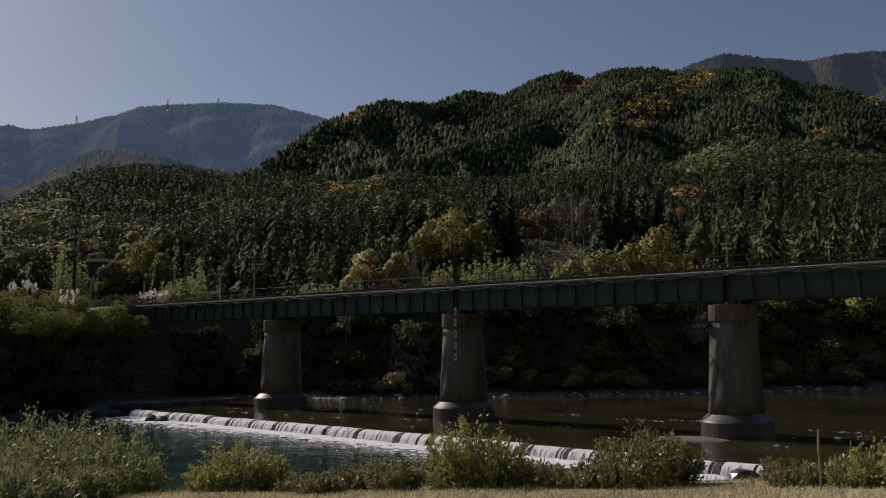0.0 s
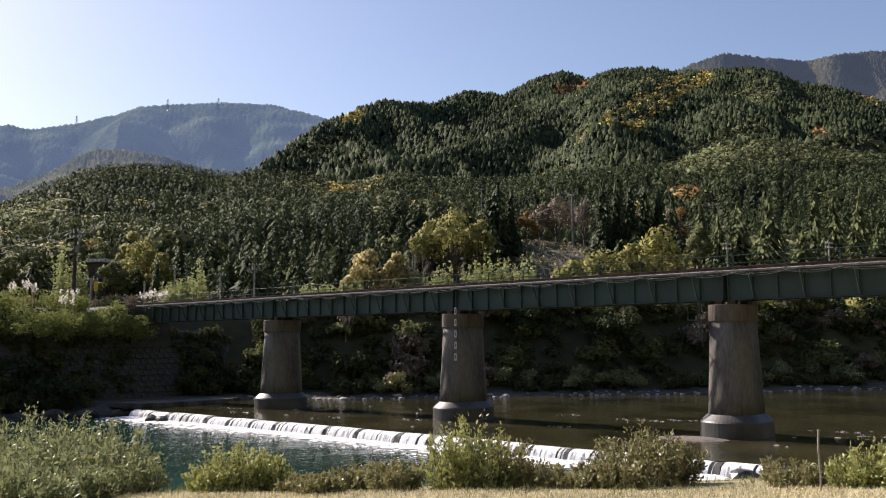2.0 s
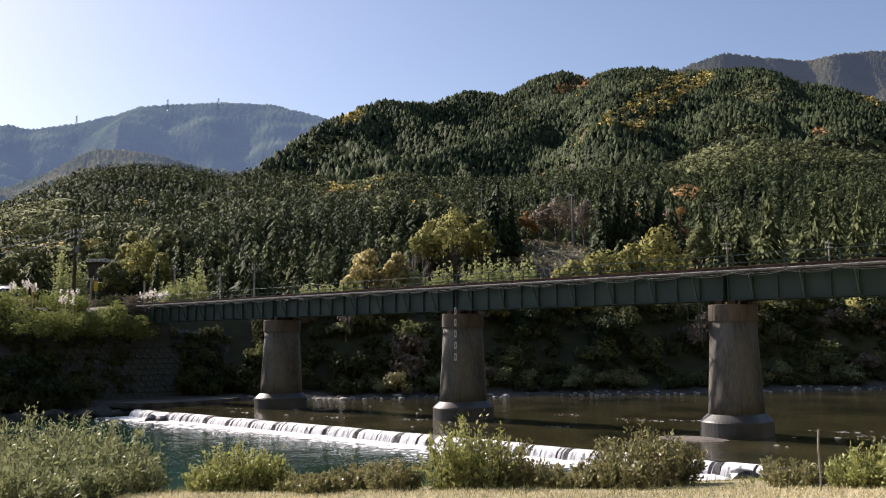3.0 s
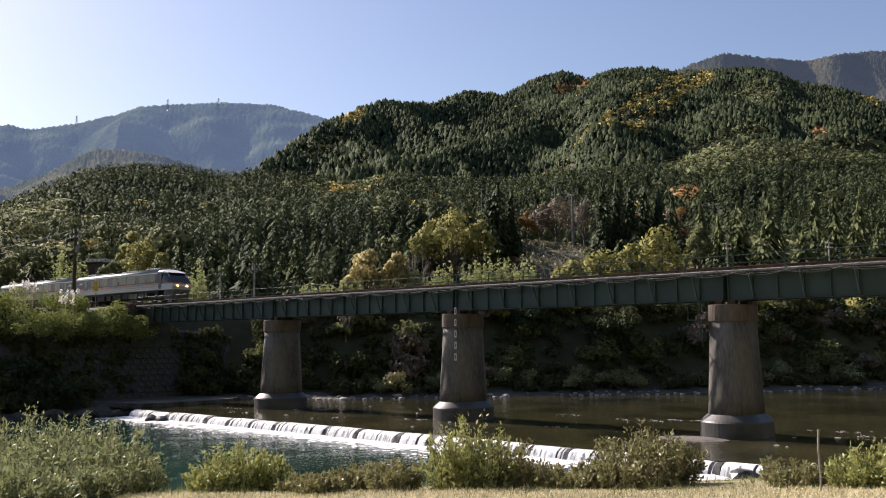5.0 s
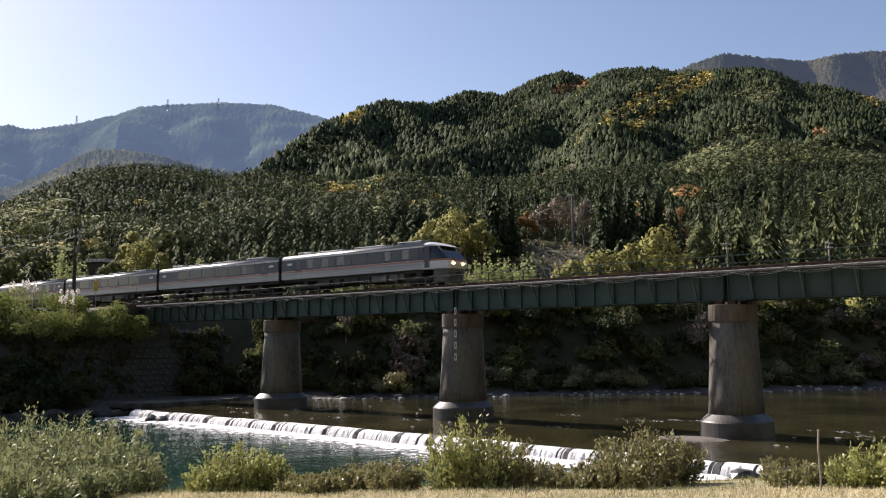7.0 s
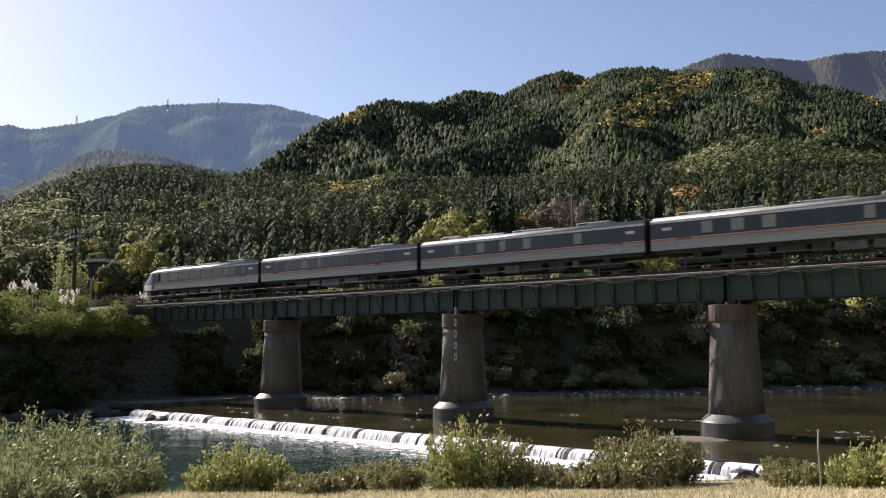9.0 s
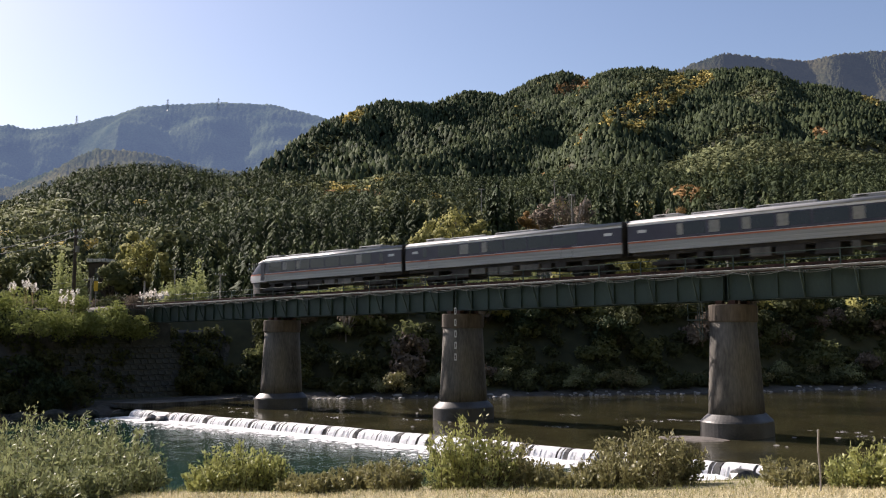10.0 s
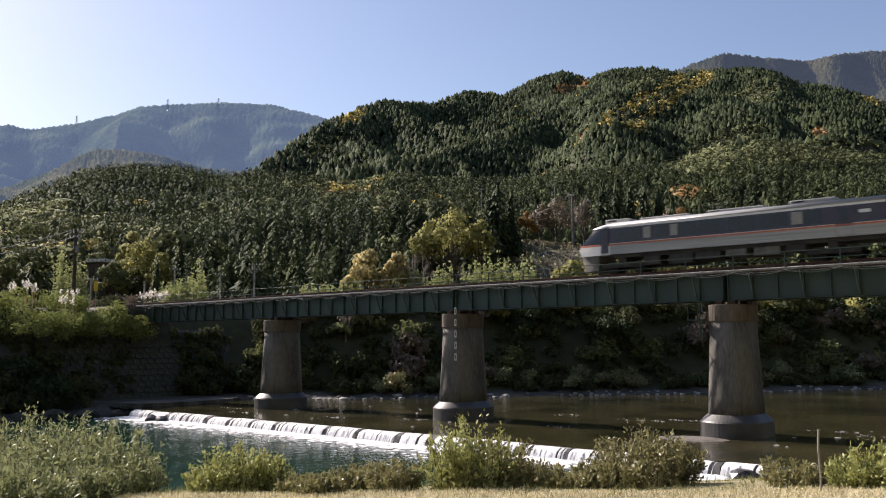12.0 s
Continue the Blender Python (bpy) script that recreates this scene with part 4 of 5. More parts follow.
def forest(name, label, rng, d0, d1, step, whorls, spokes, sprays, height, models=10, broad=0.1, lump=None):
    x, y, fwd, p = scatter(rng, d0, d1, step, 0.53)
    left = -off_line(x, y, LEFT_SHORE)
    clearing = (fwd < 262) & (p > 0.07) & (p < 0.18) | (fwd < 188) & (p > -0.03) & (p < 0.30) | (fwd < 158) & (p < -0.24)
    keep = (left > 42) & ~clearing
    x, y = x[keep], y[keep]
    z = ground(x, y)
    # far slopes that fall away behind a crest carry a thinner wood
    fx, fy = x - FX * 45, y - FY * 45
    thin = (ground(fx, fy) - z > 14) & (rng.rand(len(x)) < 0.75)
    x, y, z = x[~thin], y[~thin], z[~thin]
    # stands of different kinds, in patches
    fwd_at, p_at, _ = axes(x, y)
    lie = np.stack([ground(x - 6, y) - ground(x + 6, y), ground(x, y - 6) - ground(x, y + 6), np.full(len(x), 12.0)], -1)
    lie /= np.linalg.norm(lie, axis=1)[:, None]
    patch = waves(x, y, 240, 21, 3)
    patch2 = waves(x, y, 170, 33, 3)
    kind = np.where((waves(x, y, 150, 44, 3) > 0.15) & (rng.rand(len(x)) < 0.7) | (rng.rand(len(x)) < 0.2), 1, 0)
    leafy = (patch > 1.0) | (fwd_at < 330) & (p_at < -0.27) & (rng.rand(len(x)) < 0.3) | (rng.rand(len(x)) < broad)
    kind = np.where(leafy, 2, kind)
    kind = np.where(leafy & (patch2 > 0.35) & (rng.rand(len(x)) < 0.25), 3, kind)
    kind = np.where(leafy & (patch2 > 0.75) & (rng.rand(len(x)) < 0.2), 4, kind)
    fwd, bear, _ = axes(x, y)
    rise = (z + 8 - EYE[2]) / fwd
    for p0, e0, p1, e1, w, k in STANDS:
        t = np.clip(((bear - p0) * (p1 - p0) + (rise - e0) * (e1 - e0)) / ((p1 - p0) ** 2 + (e1 - e0) ** 2), 0, 1)
        near = np.hypot(bear - p0 - t * (p1 - p0), (rise - e0 - t * (e1 - e0)) * 1.3) < w * (0.9 + 0.9 * rng.rand(len(x)))
        kind = np.where(near & (rng.rand(len(x)) < 0.92), k, kind)
    firs = [conifer(rng, 1.0, 0.18, whorls, spokes) if whorls < 5 else fir_cloud(rng, 1.0, 0.19, sprays, 0.34 if sprays < 100 else 0.27) for _ in range(models)]
    nl = max(8, int(sprays * 0.9))
    crowns = []
    for _ in range(models):
        c = rng.uniform(-1, 1, (5, 3)) * [0.22, 0.22, 0.18] + [0, 0, 0.6]
        crowns.append(leaf_cloud(rng, c, rng.uniform(0.16, 0.26, 5), nl, 0.55 / math.sqrt(nl) + 0.02))
    V, F, M, N, base = [], [], [], [], 0
    for lib in (firs, crowns):
        for q in range(models):
            v, f = lib[q]
            core = np.array([0, 0, 0.55]) if lib is crowns else None
            out = v - core if lib is crowns else np.stack([v[:, 0], v[:, 1], np.full(len(v), 0.10 if whorls < 8 else 0.08)], -1)
            out = out + np.repeat(rng.normal(size=(len(v) // 4, 3)), 4, axis=0) * (0.035 if whorls < 5 else 0.04)
            out /= np.linalg.norm(out, axis=1)[:, None] + 1e-9
            lib[q] = (v, turn_out(v, f, out), out)
    for i in range(len(x)):
        src = crowns if kind[i] >= 2 else firs
        v, f, out = src[rng.randint(models)]
        h = height * rng.uniform(0.62, 1.3) * (0.85 if kind[i] >= 2 else 1.0)
        w = h * rng.uniform(0.85, 1.3) * (1.25 if kind[i] >= 2 else 1.0)
        a = rng.uniform(0, 2 * math.pi)
        c, s = math.cos(a) * w, math.sin(a) * w
        V.append(np.stack([v[:, 0] * c - v[:, 1] * s + x[i], v[:, 0] * s + v[:, 1] * c + y[i], v[:, 2] * h + z[i] - 0.03 * h], -1))
        F.append(f + base)
        ca, sa = math.cos(a), math.sin(a)
        turned = np.stack([out[:, 0] * ca - out[:, 1] * sa, out[:, 0] * sa + out[:, 1] * ca, out[:, 2]], -1) * 0.75 + lie[i] * (0.55 if whorls < 8 else 0.25)
        N.append(turned / np.linalg.norm(turned, axis=1)[:, None])
        M.append(np.full(len(f), kind[i]))
        base += len(v)
    me = mesh_of(name, np.concatenate(V), np.concatenate(F), [WOOD, WOOD_DARK, WOOD_OLIVE, WOOD_YELLOW, WOOD_ORANGE], np.concatenate(M))
    soften(me, np.concatenate(N))
    return tagged(new(name, me), label, "forest", kind="stuff")


# stands of other trees by bearing and rise from the river bank: ends, half-width, kind
STANDS = ((0.186, 0.253, 0.268, 0.300, 0.0055, 3), (0.244, 0.265, 0.300, 0.302, 0.006, 3), (0.216, 0.246, 0.231, 0.256, 0.008, 3), (0.133, 0.287, 0.159, 0.294, 0.006, 4),
          (0.308, 0.224, 0.353, 0.240, 0.011, 2), (0.424, 0.237, 0.427, 0.239, 0.007, 4), (-0.107, 0.254, -0.095, 0.260, 0.006, 3), (0.485, 0.277, 0.499, 0.289, 0.009, 3),
          (0.263, 0.207, 0.496, 0.219, 0.011, 2), (0.268, 0.168, 0.287, 0.175, 0.003, 4), (-0.15, 0.215, -0.11, 0.235, 0.007, 2), (0.215, 0.296, 0.25, 0.302, 0.006, 2), (-0.47, 0.150, -0.43, 0.155, 0.012, 2))
rng = np.random.RandomState(7)
forest("far_forest", "dark green cedar forest with olive and yellow patches on the mountainside", rng, 800, 2140, 6.3, 3, 3, 10, 12, broad=0.03)
forest("middle_forest", "dark green cedar forest on the lower mountain slope", rng, 350, 800, 5.5, 6, 6, 58, 10.5, broad=0.03)
forest("near_forest", "tall dark cedar stand on the hillside above the railway", rng, 118, 350, 4.8, 9, 7, 200, 10.5, broad=0.015)


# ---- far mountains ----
def hazy(name, dark, light, haze_glow, amount):
    """Distant woods; haze of many kilometres of air put in as bluish glow."""
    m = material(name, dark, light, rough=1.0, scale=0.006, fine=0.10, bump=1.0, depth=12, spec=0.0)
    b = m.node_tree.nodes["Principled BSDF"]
    b.inputs["Emission Color"].default_value, b.inputs["Emission Strength"].default_value = (*haze_glow, 1), amount
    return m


def backdrop(name, label, bear, rise, d0, d1, mat, spur, seed, bumps):
    """A far range: ridge line by bearing and rise, with spurs and treetops."""
    r = np.random.RandomState(seed)
    P, U = np.meshgrid(np.linspace(bear[0], bear[-1], 520), np.linspace(0, 1.12, 110))
    top = d1 * (1 + 0.03 * waves(P * 900, P * 0, 200, seed))
    ridge = EYE[2] + np.interp(P, bear, rise) * top
    D = d0 + (top - d0) * U
    X, Y = EYE[0] + D * (FX + P * FY), EYE[1] + D * (FY - P * FX)
    shape = np.where(U < 1, U ** 0.92, 1 - 3 * (U - 1))
    Zb = ridge * shape + spur * (0.6 * waves(X, Y, d1 * 0.17, seed + 1, 3) + 0.8 * spurs(X, Y, d1 * 0.16, seed)) * smooth(U * 3) * smooth((1.0 - U) * 4)
    Zb = Zb + bumps * r.uniform(-1, 1, P.shape) * smooth(U * 4)
    nu, na = P.shape
    i, j = np.meshgrid(np.arange(nu - 1), np.arange(na - 1), indexing="ij")
    f = np.stack([i * na + j, i * na + j + 1, (i + 1) * na + j + 1, (i + 1) * na + j], -1).reshape(-1, 4)
    me = mesh_of(name, np.stack([X, Y, Zb], -1).reshape(-1, 3), f, [mat], None, True)
    return tagged(new(name, me), label, "mountain", kind="structure")


FAR_HAZE = hazy("far wooded slope with blue haze glow", (0.016, 0.032, 0.022), (0.105, 0.125, 0.070), (0.17, 0.24, 0.40), 0.30)
MID_HAZE = hazy("wooded slope with haze glow", (0.018, 0.036, 0.018), (0.145, 0.125, 0.055), (0.17, 0.24, 0.38), 0.19)
BACK_RIDGE = hazy("back ridge slope with haze glow", (0.018, 0.028, 0.018), (0.085, 0.075, 0.042), (0.17, 0.22, 0.34), 0.14)
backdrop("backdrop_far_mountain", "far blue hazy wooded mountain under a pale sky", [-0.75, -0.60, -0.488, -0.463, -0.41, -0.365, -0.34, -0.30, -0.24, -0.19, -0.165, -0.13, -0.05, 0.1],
         [0.20, 0.235, 0.250, 0.244, 0.251, 0.261, 0.270, 0.272, 0.274, 0.271, 0.264, 0.255, 0.22, 0.15], 2600, 4100, FAR_HAZE, 85, 41, 4)
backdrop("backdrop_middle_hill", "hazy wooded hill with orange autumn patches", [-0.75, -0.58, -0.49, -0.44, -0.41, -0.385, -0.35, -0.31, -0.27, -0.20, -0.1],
         [0.16, 0.168, 0.177, 0.195, 0.213, 0.222, 0.219, 0.212, 0.20, 0.19, 0.15], 1500, 2500, MID_HAZE, 40, 47, 5)
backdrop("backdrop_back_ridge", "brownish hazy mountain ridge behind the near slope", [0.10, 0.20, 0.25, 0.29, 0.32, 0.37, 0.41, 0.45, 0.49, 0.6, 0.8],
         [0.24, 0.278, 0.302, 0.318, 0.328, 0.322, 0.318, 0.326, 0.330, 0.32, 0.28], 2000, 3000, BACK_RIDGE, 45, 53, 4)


def pylon(bear, rise, dist, h):
    th_z = EYE[2] + rise * dist
    m = pose(EYE[0] + dist * (FX + bear * FY), EYE[1] + dist * (FY - bear * FX), th_z, 0, 0, 35)
    th = empty("pylon", m, label="grey steel lattice power pylon on the mountain ridge", category="pylon", group="pylons on the ridges")
    w = h * 0.09
    for sx in (-1, 1):
        for sy in (-1, 1):
            part("leg", rod(bmesh.new(), (sx * w, sy * w, -h * 0.3), (sx * w * 0.2, sy * w * 0.2, h), h * 0.008, n=4), STEEL, th)
    for k, z in enumerate((0.62, 0.76, 0.9)):
        part("cross_arm", rod(bmesh.new(), (-h * 0.16, 0, h * z), (h * 0.16, 0, h * z), h * 0.008, n=4), STEEL, th)
    for k in range(5):
        z0, z1 = h * k / 5, h * (k + 1) / 5
        a, b = w * (1 - 0.8 * k / 5), w * (1 - 0.8 * (k + 1) / 5)
        for s in (-1, 1):
            part("lattice", rod(bmesh.new(), (-s * a, -a, z0), (s * b, -b, z1), h * 0.005, n=4), STEEL, th)


pylon(-0.411, 0.243, 4060, 66)
pylon(-0.309, 0.262, 4060, 62)
pylon(-0.252, 0.264, 4060, 58)
pylon(0.2095, 0.292, 2080, 26)


# ---- single trees behind the railway ----
def limb_tubes(rng, base, tips, r0):
    V, F = [], []
    def tube(a, b, ra, rb, bend):
        n, m = 6, 3
        a, b = np.array(a, float), np.array(b, float)
        d = b - a
        u = np.cross(d, [0.3, 0.9, 0.1])
        u /= np.linalg.norm(u)
        w = np.cross(d / np.linalg.norm(d), u)
        s = len(V)
        for i in range(m + 1):
            t = i / m
            c = a + d * t + bend * math.sin(math.pi * t)
            r = ra + (rb - ra) * t
            for k in range(n):
                q = 2 * math.pi * k / n
                V.append(tuple(c + r * (math.cos(q) * u + math.sin(q) * w)))
        for i in range(m):
            for k in range(n):
                F.append((s + i * n + k, s + i * n + (k + 1) % n, s + (i + 1) * n + (k + 1) % n, s + (i + 1) * n + k))
    base = np.array(base, float)
    fork = base + [0, 0, 0.35 * np.mean([t[2] for t in tips])]
    tube(base, fork, r0, r0 * 0.75, rng.uniform(-0.1, 0.1, 3))
    for t in tips:
        tube(fork - [0, 0, rng.uniform(0, 0.3)], t, r0 * 0.5, r0 * 0.1, rng.uniform(-0.25, 0.25, 3))
    return V, F


def tree(rng, name, x, y, top, width, mat, label, lumps=9, leaves=1300, size=0.34, low=0.25, group="trees above the railway"):
    g = on_ground(x, y)
    h = max(top - g, 2.5)
    th = empty(name, pose(x, y, g), label=label, category="tree", group=group)
    c = []
    for i in range(lumps):
        a = 2.4 * i + rng.uniform(-0.4, 0.4)
        f = math.sqrt((i + 0.5) / lumps)
        z = h * (low + (0.93 - low) * (1 - 0.55 * f * f) * rng.uniform(0.75, 1.0))
        c.append((math.cos(a) * f * width * 0.40, math.sin(a) * f * width * 0.40, z - width * 0.09))
    c[0] = (c[0][0], c[0][1], h * 0.97 - width * 0.17)
    c = np.array(c)
    rad = width * rng.uniform(0.13, 0.24, lumps)
    v, f = limb_tubes(rng, (0, 0, -0.3), c, 0.025 * h + 0.03)
    part_np("trunk", v, f, BARK, th, "dark branching trunk")
    v, f = leaf_cloud(rng, c, rad, leaves, size, 0.8, 0.35)
    mid = np.array([0, 0, h * (low + 0.9) / 2])
    near = c[np.argmin(np.linalg.norm(v[:, None] - c[None], axis=2), axis=1)]
    out = (v - near) * 1.2 + (v - mid) * 0.35 + rng.normal(size=v.shape) * 0.06 * width
    out /= np.linalg.norm(out, axis=1)[:, None]
    soften(part_np("crown", v, turn_out(v, f, out), mat, th, "").data, out)
    return th


def part_np(name, v, f, mat, parent, label="", smooth=False):
    ob = new(name, mesh_of(name, v, f, [mat], None, smooth))
    ob.parent = parent
    return tagged(ob, label)


def cedar(rng, x, y, top, width, mat, label):
    g = on_ground(x, y)
    h = max(top - g, 4)
    th = empty("cedar", pose(x, y, g), label=label, category="tree", group="cedars above the railway")
    bm = rod(bmesh.new(), (0, 0, -0.3), (0, 0, h * 0.97), 0.016 * h + 0.06, 0.02, n=7)
    part("trunk", bm, BARK, th, "straight brown trunk")
    v, f = cedar_crown(rng, h, width * 0.5, 20, 11)
    out = np.stack([v[:, 0], v[:, 1], np.full(len(v), 0.2 * width)], -1) + np.repeat(rng.normal(size=(len(v) // 4, 3)), 4, axis=0) * 0.3 * width
    out /= np.linalg.norm(out, axis=1)[:, None]
    soften(part_np("crown", v, turn_out(v, f, out), mat, th).data, out)
    return th


def bamboo_clump(rng, x, y, top, width, label="light green feathery bamboo clump beside the railway", mat=None):
    g = on_ground(x, y)
    h = max(top - g, 2.5)
    th = empty("bamboo", pose(x, y, g), label=label, category="bamboo", group="bamboo beside the railway")
    stems, C = bmesh.new(), []
    for i in range(9):
        a, r = rng.uniform(0, 6.28), width * 0.42 * math.sqrt(rng.rand())
        hh = h * rng.uniform(0.65, 1.0)
        lean = rng.uniform(-0.09, 0.09, 2) * hh
        bx, by = r * math.cos(a), r * math.sin(a)
        rod(stems, (bx, by, -0.2), (bx + lean[0], by + lean[1], hh * 0.95), 0.05, 0.012, n=5)
        for z in np.linspace(0.3, 0.98, 9):
            C.append((bx + lean[0] * z, by + lean[1] * z, hh * z, width * 0.17 * (1.25 - z)))
    part("stem_tuft", stems, BAMBOO, th, "thin green stems")
    C = np.array(C)
    v, f = leaf_cloud(rng, C[:, :3], C[:, 3] + 0.12, 800, 0.26, 1.3, 0.1)
    part_np("leaves", v, f, mat or BAMBOO, th)


def bare_tree(rng, x, y, top, width):
    g = on_ground(x, y)
    h = top - g
    th = empty("bare_tree", pose(x, y, g), label="leafless grey tree with fine upright twigs", category="tree", group="trees above the railway")
    tips = [(width * 0.5 * rng.uniform(-1, 1), width * 0.5 * rng.uniform(-1, 1), h * rng.uniform(0.6, 1.0)) for _ in range(16)]
    v, f = limb_tubes(rng, (0, 0, -0.2), tips, 0.012 * h + 0.05)
    part_np("limb_fan", v, f, PALE_BARK, th, "pale grey branches")
    bm = bmesh.new()
    for t in tips:
        for _ in range(4):
            b = (t[0] + rng.uniform(-0.6, 0.6), t[1] + rng.uniform(-0.6, 0.6), t[2] + rng.uniform(0.2, 1.0))
            rod(bm, (t[0] * 0.85, t[1] * 0.85, t[2] * 0.85), b, 0.03, 0.012, n=4)
    part("twig_fan", bm, PALE_BARK, th)


PALE_BARK = material("pale bark", (0.16, 0.145, 0.125), (0.34, 0.31, 0.28), scale=2, fine=20, bump=0.2)
rng = np.random.RandomState(31)
for x, y, t, w in ((-18.7, 30.3, 19.6, 7.0), (-17.2, 34.5, 19.2, 5.4), (-64.1, 132.7, 40.9, 6.1), (-31.8, 153.6, 40.9, 6.7), (-239.8, 106.8, 54.1, 9.2)):
    tree(rng, "autumn_tree", x, y, t, w, ORANGE if x < -25 else AMBER, "autumn tree with yellow-orange leaves beside the railway", low=0.2)
for x, y, t, w in ((-46.8, 82.3, 34.5, 13.0), (-51.5, 80.0, 32.0, 8.6), (-44.0, 87.6, 32.4, 7.6), (1.1, 78.1, 25.8, 12.0), (-1.8, 73.4, 22.8, 7.0), (1.1, 59.0, 20.2, 9.6), (-76.7, 31.6, 26.0, 9.0), (-87.6, 35.2, 28.5, 5.4), (-70.4, 30.7, 23.0, 6.4), (-0.6, 53.9, 18.4, 6.2)):
    tree(rng, "broadleaf_tree", x, y, t, w, OLIVE_YELLOW, "rounded broadleaf tree with yellow-green autumn leaves", leaves=1900, lumps=13, size=0.36)
for x, y, t, w in ((-96.1, 60.8, 29.4, 8.0), (-96.9, 34.0, 26.9, 7.2), (-77.0, 25.3, 21.6, 6.4), (-175.7, 57.1, 43.4, 11.5), (-172.2, 66.7, 43.4, 10.0), (-100.7, 18.1, 23.5, 7.8), (-92.6, 18.6, 22.0, 6.6), (-5.1, 105.4, 29.1, 7.0), (-110.0, 26.0, 26.0, 8.0), (-122.0, 20.0, 27.0, 9.0)):
    tree(rng, "broadleaf_tree", x, y, t, w, OLIVE, "dull olive green broadleaf tree on the hillside", leaves=1500, size=0.38)
for x, y, t, w in ((-60.5, 141.7, 45.2, 11.0), (-64.5, 140.0, 44.0, 8.0), (-56.0, 148.0, 44.8, 8.0), (-33.0, 150.0, 40.0, 9.0)):
    tree(rng, "broadleaf_tree", x, y, t, w, BROWN, "thin brownish copse tree losing its leaves", leaves=1100, size=0.36)
for x, y, t, w in ((-51.3, 103.5, 44.5, 6.6), (-49.7, 106.7, 41.3, 5.2), (-52.8, 102.9, 39.8, 4.6), (-38.1, 127.7, 46.0, 6.4), (-36.9, 131.5, 45.6, 6.4), (-34.9, 134.6, 45.3, 6.4), (-33.2, 138.5, 46.6, 6.4), (-30.2, 139.9, 44.7, 6.4), (-28.2, 143.3, 42.5, 6.2)):
    cedar(rng, x, y, t, w, CEDAR_DARK, "tall dense dark green cedar")
for x, y, t, w in ((-52.2, 46.0, 25.3, 5.2), (-68.0, 45.9, 23.8, 5.6), (-67.5, 48.7, 25.6, 5.6), (-67.8, 52.3, 26.5, 5.6), (-68.1, 43.4, 22.5, 5.0), (-62.0, 51.0, 23.8, 5.0), (-84.9, 44.1, 28.3, 5.0), (-60.8, 58.3, 26.5, 5.6), (-62.2, 24.8, 21.6, 2.6), (-57, 56, 25, 5.0), (-75, 55, 27, 5.4), (-48, 62, 26, 5.2)):
    cedar(rng, x, y, t, w, CEDAR, "dark green cedar standing at the wood's edge")
for x, y, t, w in ((0.5, 128.9, 37.1, 8.6), (-6.5, 129.6, 36.7, 8.6), (14.0, 108.8, 26.7, 8.4), (12.5, 132.5, 36.9, 8.4), (15.0, 141.0, 38.4, 7.6), (24.6, 117.6, 28.0, 7.4), (-14.6, 129.1, 37.4, 7.8), (-7.8, 122.3, 33.5, 6.6), (6.1, 140.1, 38.0, 7.8), (19, 124, 31, 7), (30, 128, 34, 8), (4, 116, 29, 7)):
    cedar(rng, x, y, t, w, CEDAR_OLIVE, "broad olive green cypress on the hillside")
for x, y, t, w in ((-12.1, 38.9, 17.8, 4.0), (-10.0, 41.9, 18.5, 4.4), (-9.6, 44.8, 19.1, 3.7), (-6.5, 46.1, 19.4, 4.4), (-4.7, 47.7, 19.0, 4.0), (-2.7, 46.9, 17.9, 3.2), (-15.1, 35.1, 17.0, 4.4), (-13.9, 37.4, 17.3, 3.6), (-21.1, 26.3, 15.3, 4.3), (-19.3, 27.8, 15.6, 4.3), (-44.4, 20.5, 18.8, 4.6), (-41.8, 16.5, 15.9, 4.4), (-72.6, 15.6, 23.4, 5.5), (-74.1, 14.6, 21.5, 4.1), (-66.6, 14.6, 19.7, 4.5), (-41.7, 14.1, 15.2, 4.4), (-24, 24, 14.6, 4), (3, 52, 17, 4)):
    bamboo_clump(rng, x, y, t, w)
for x, y, t, w in ((-14.4, 35.5, 18.5, 4.2), (-3.7, 54.9, 20.4, 4.4), (-56.0, 142.9, 45.4, 7.4), (-12.5, 20.5, 11.5, 5.0)):
    bare_tree(rng, x, y, t, w)


# ---- scrub on the open slope ----
x, y, fwd, p = scatter(rng, 128, 275, 2.5)
pick = (-off_line(x, y, LEFT_SHORE) > 26) & (rng.rand(len(x)) < 0.9)
x, y = x[pick], y[pick]
v, f = leaf_cloud(rng, np.stack([x, y, ground(x, y) + 0.35], -1), rng.uniform(0.5, 1.5, len(x)), len(x) * 16, 0.36, 0.7, 0.2)
tagged(new("hill_scrub", mesh_of("hill_scrub", v, f, [BROWN, OLIVE, DRY], np.repeat(rng.choice(3, len(f) // 16, p=(0.42, 0.4, 0.18)), 16))), "brown and olive scrub on the open hillside", "scrub", kind="stuff")


# ---- shaded bushes on the far bank ----
def bush_model(rng, w, h, leaves, size, mat, label):
    th = empty("bank_bush", pose(0, 0, -50), label=label, category="bush", group="bushes on the far bank")
    n = 7
    c = np.stack([rng.uniform(-0.4, 0.4, n) * w, rng.uniform(-0.4, 0.4, n) * w, rng.uniform(0.25, 0.8, n) * h], -1)
    v, f = limb_tubes(rng, (0, 0, -0.4), c, 0.05)
    part_np("stem_tuft", v, f, TWIG, th, "thin brown stems")
    v, f = leaf_cloud(rng, c, rng.uniform(0.18, 0.3, n) * w, leaves, size, 0.75, 0.25)
    part_np("leaves", v, f, mat, th)
    return th


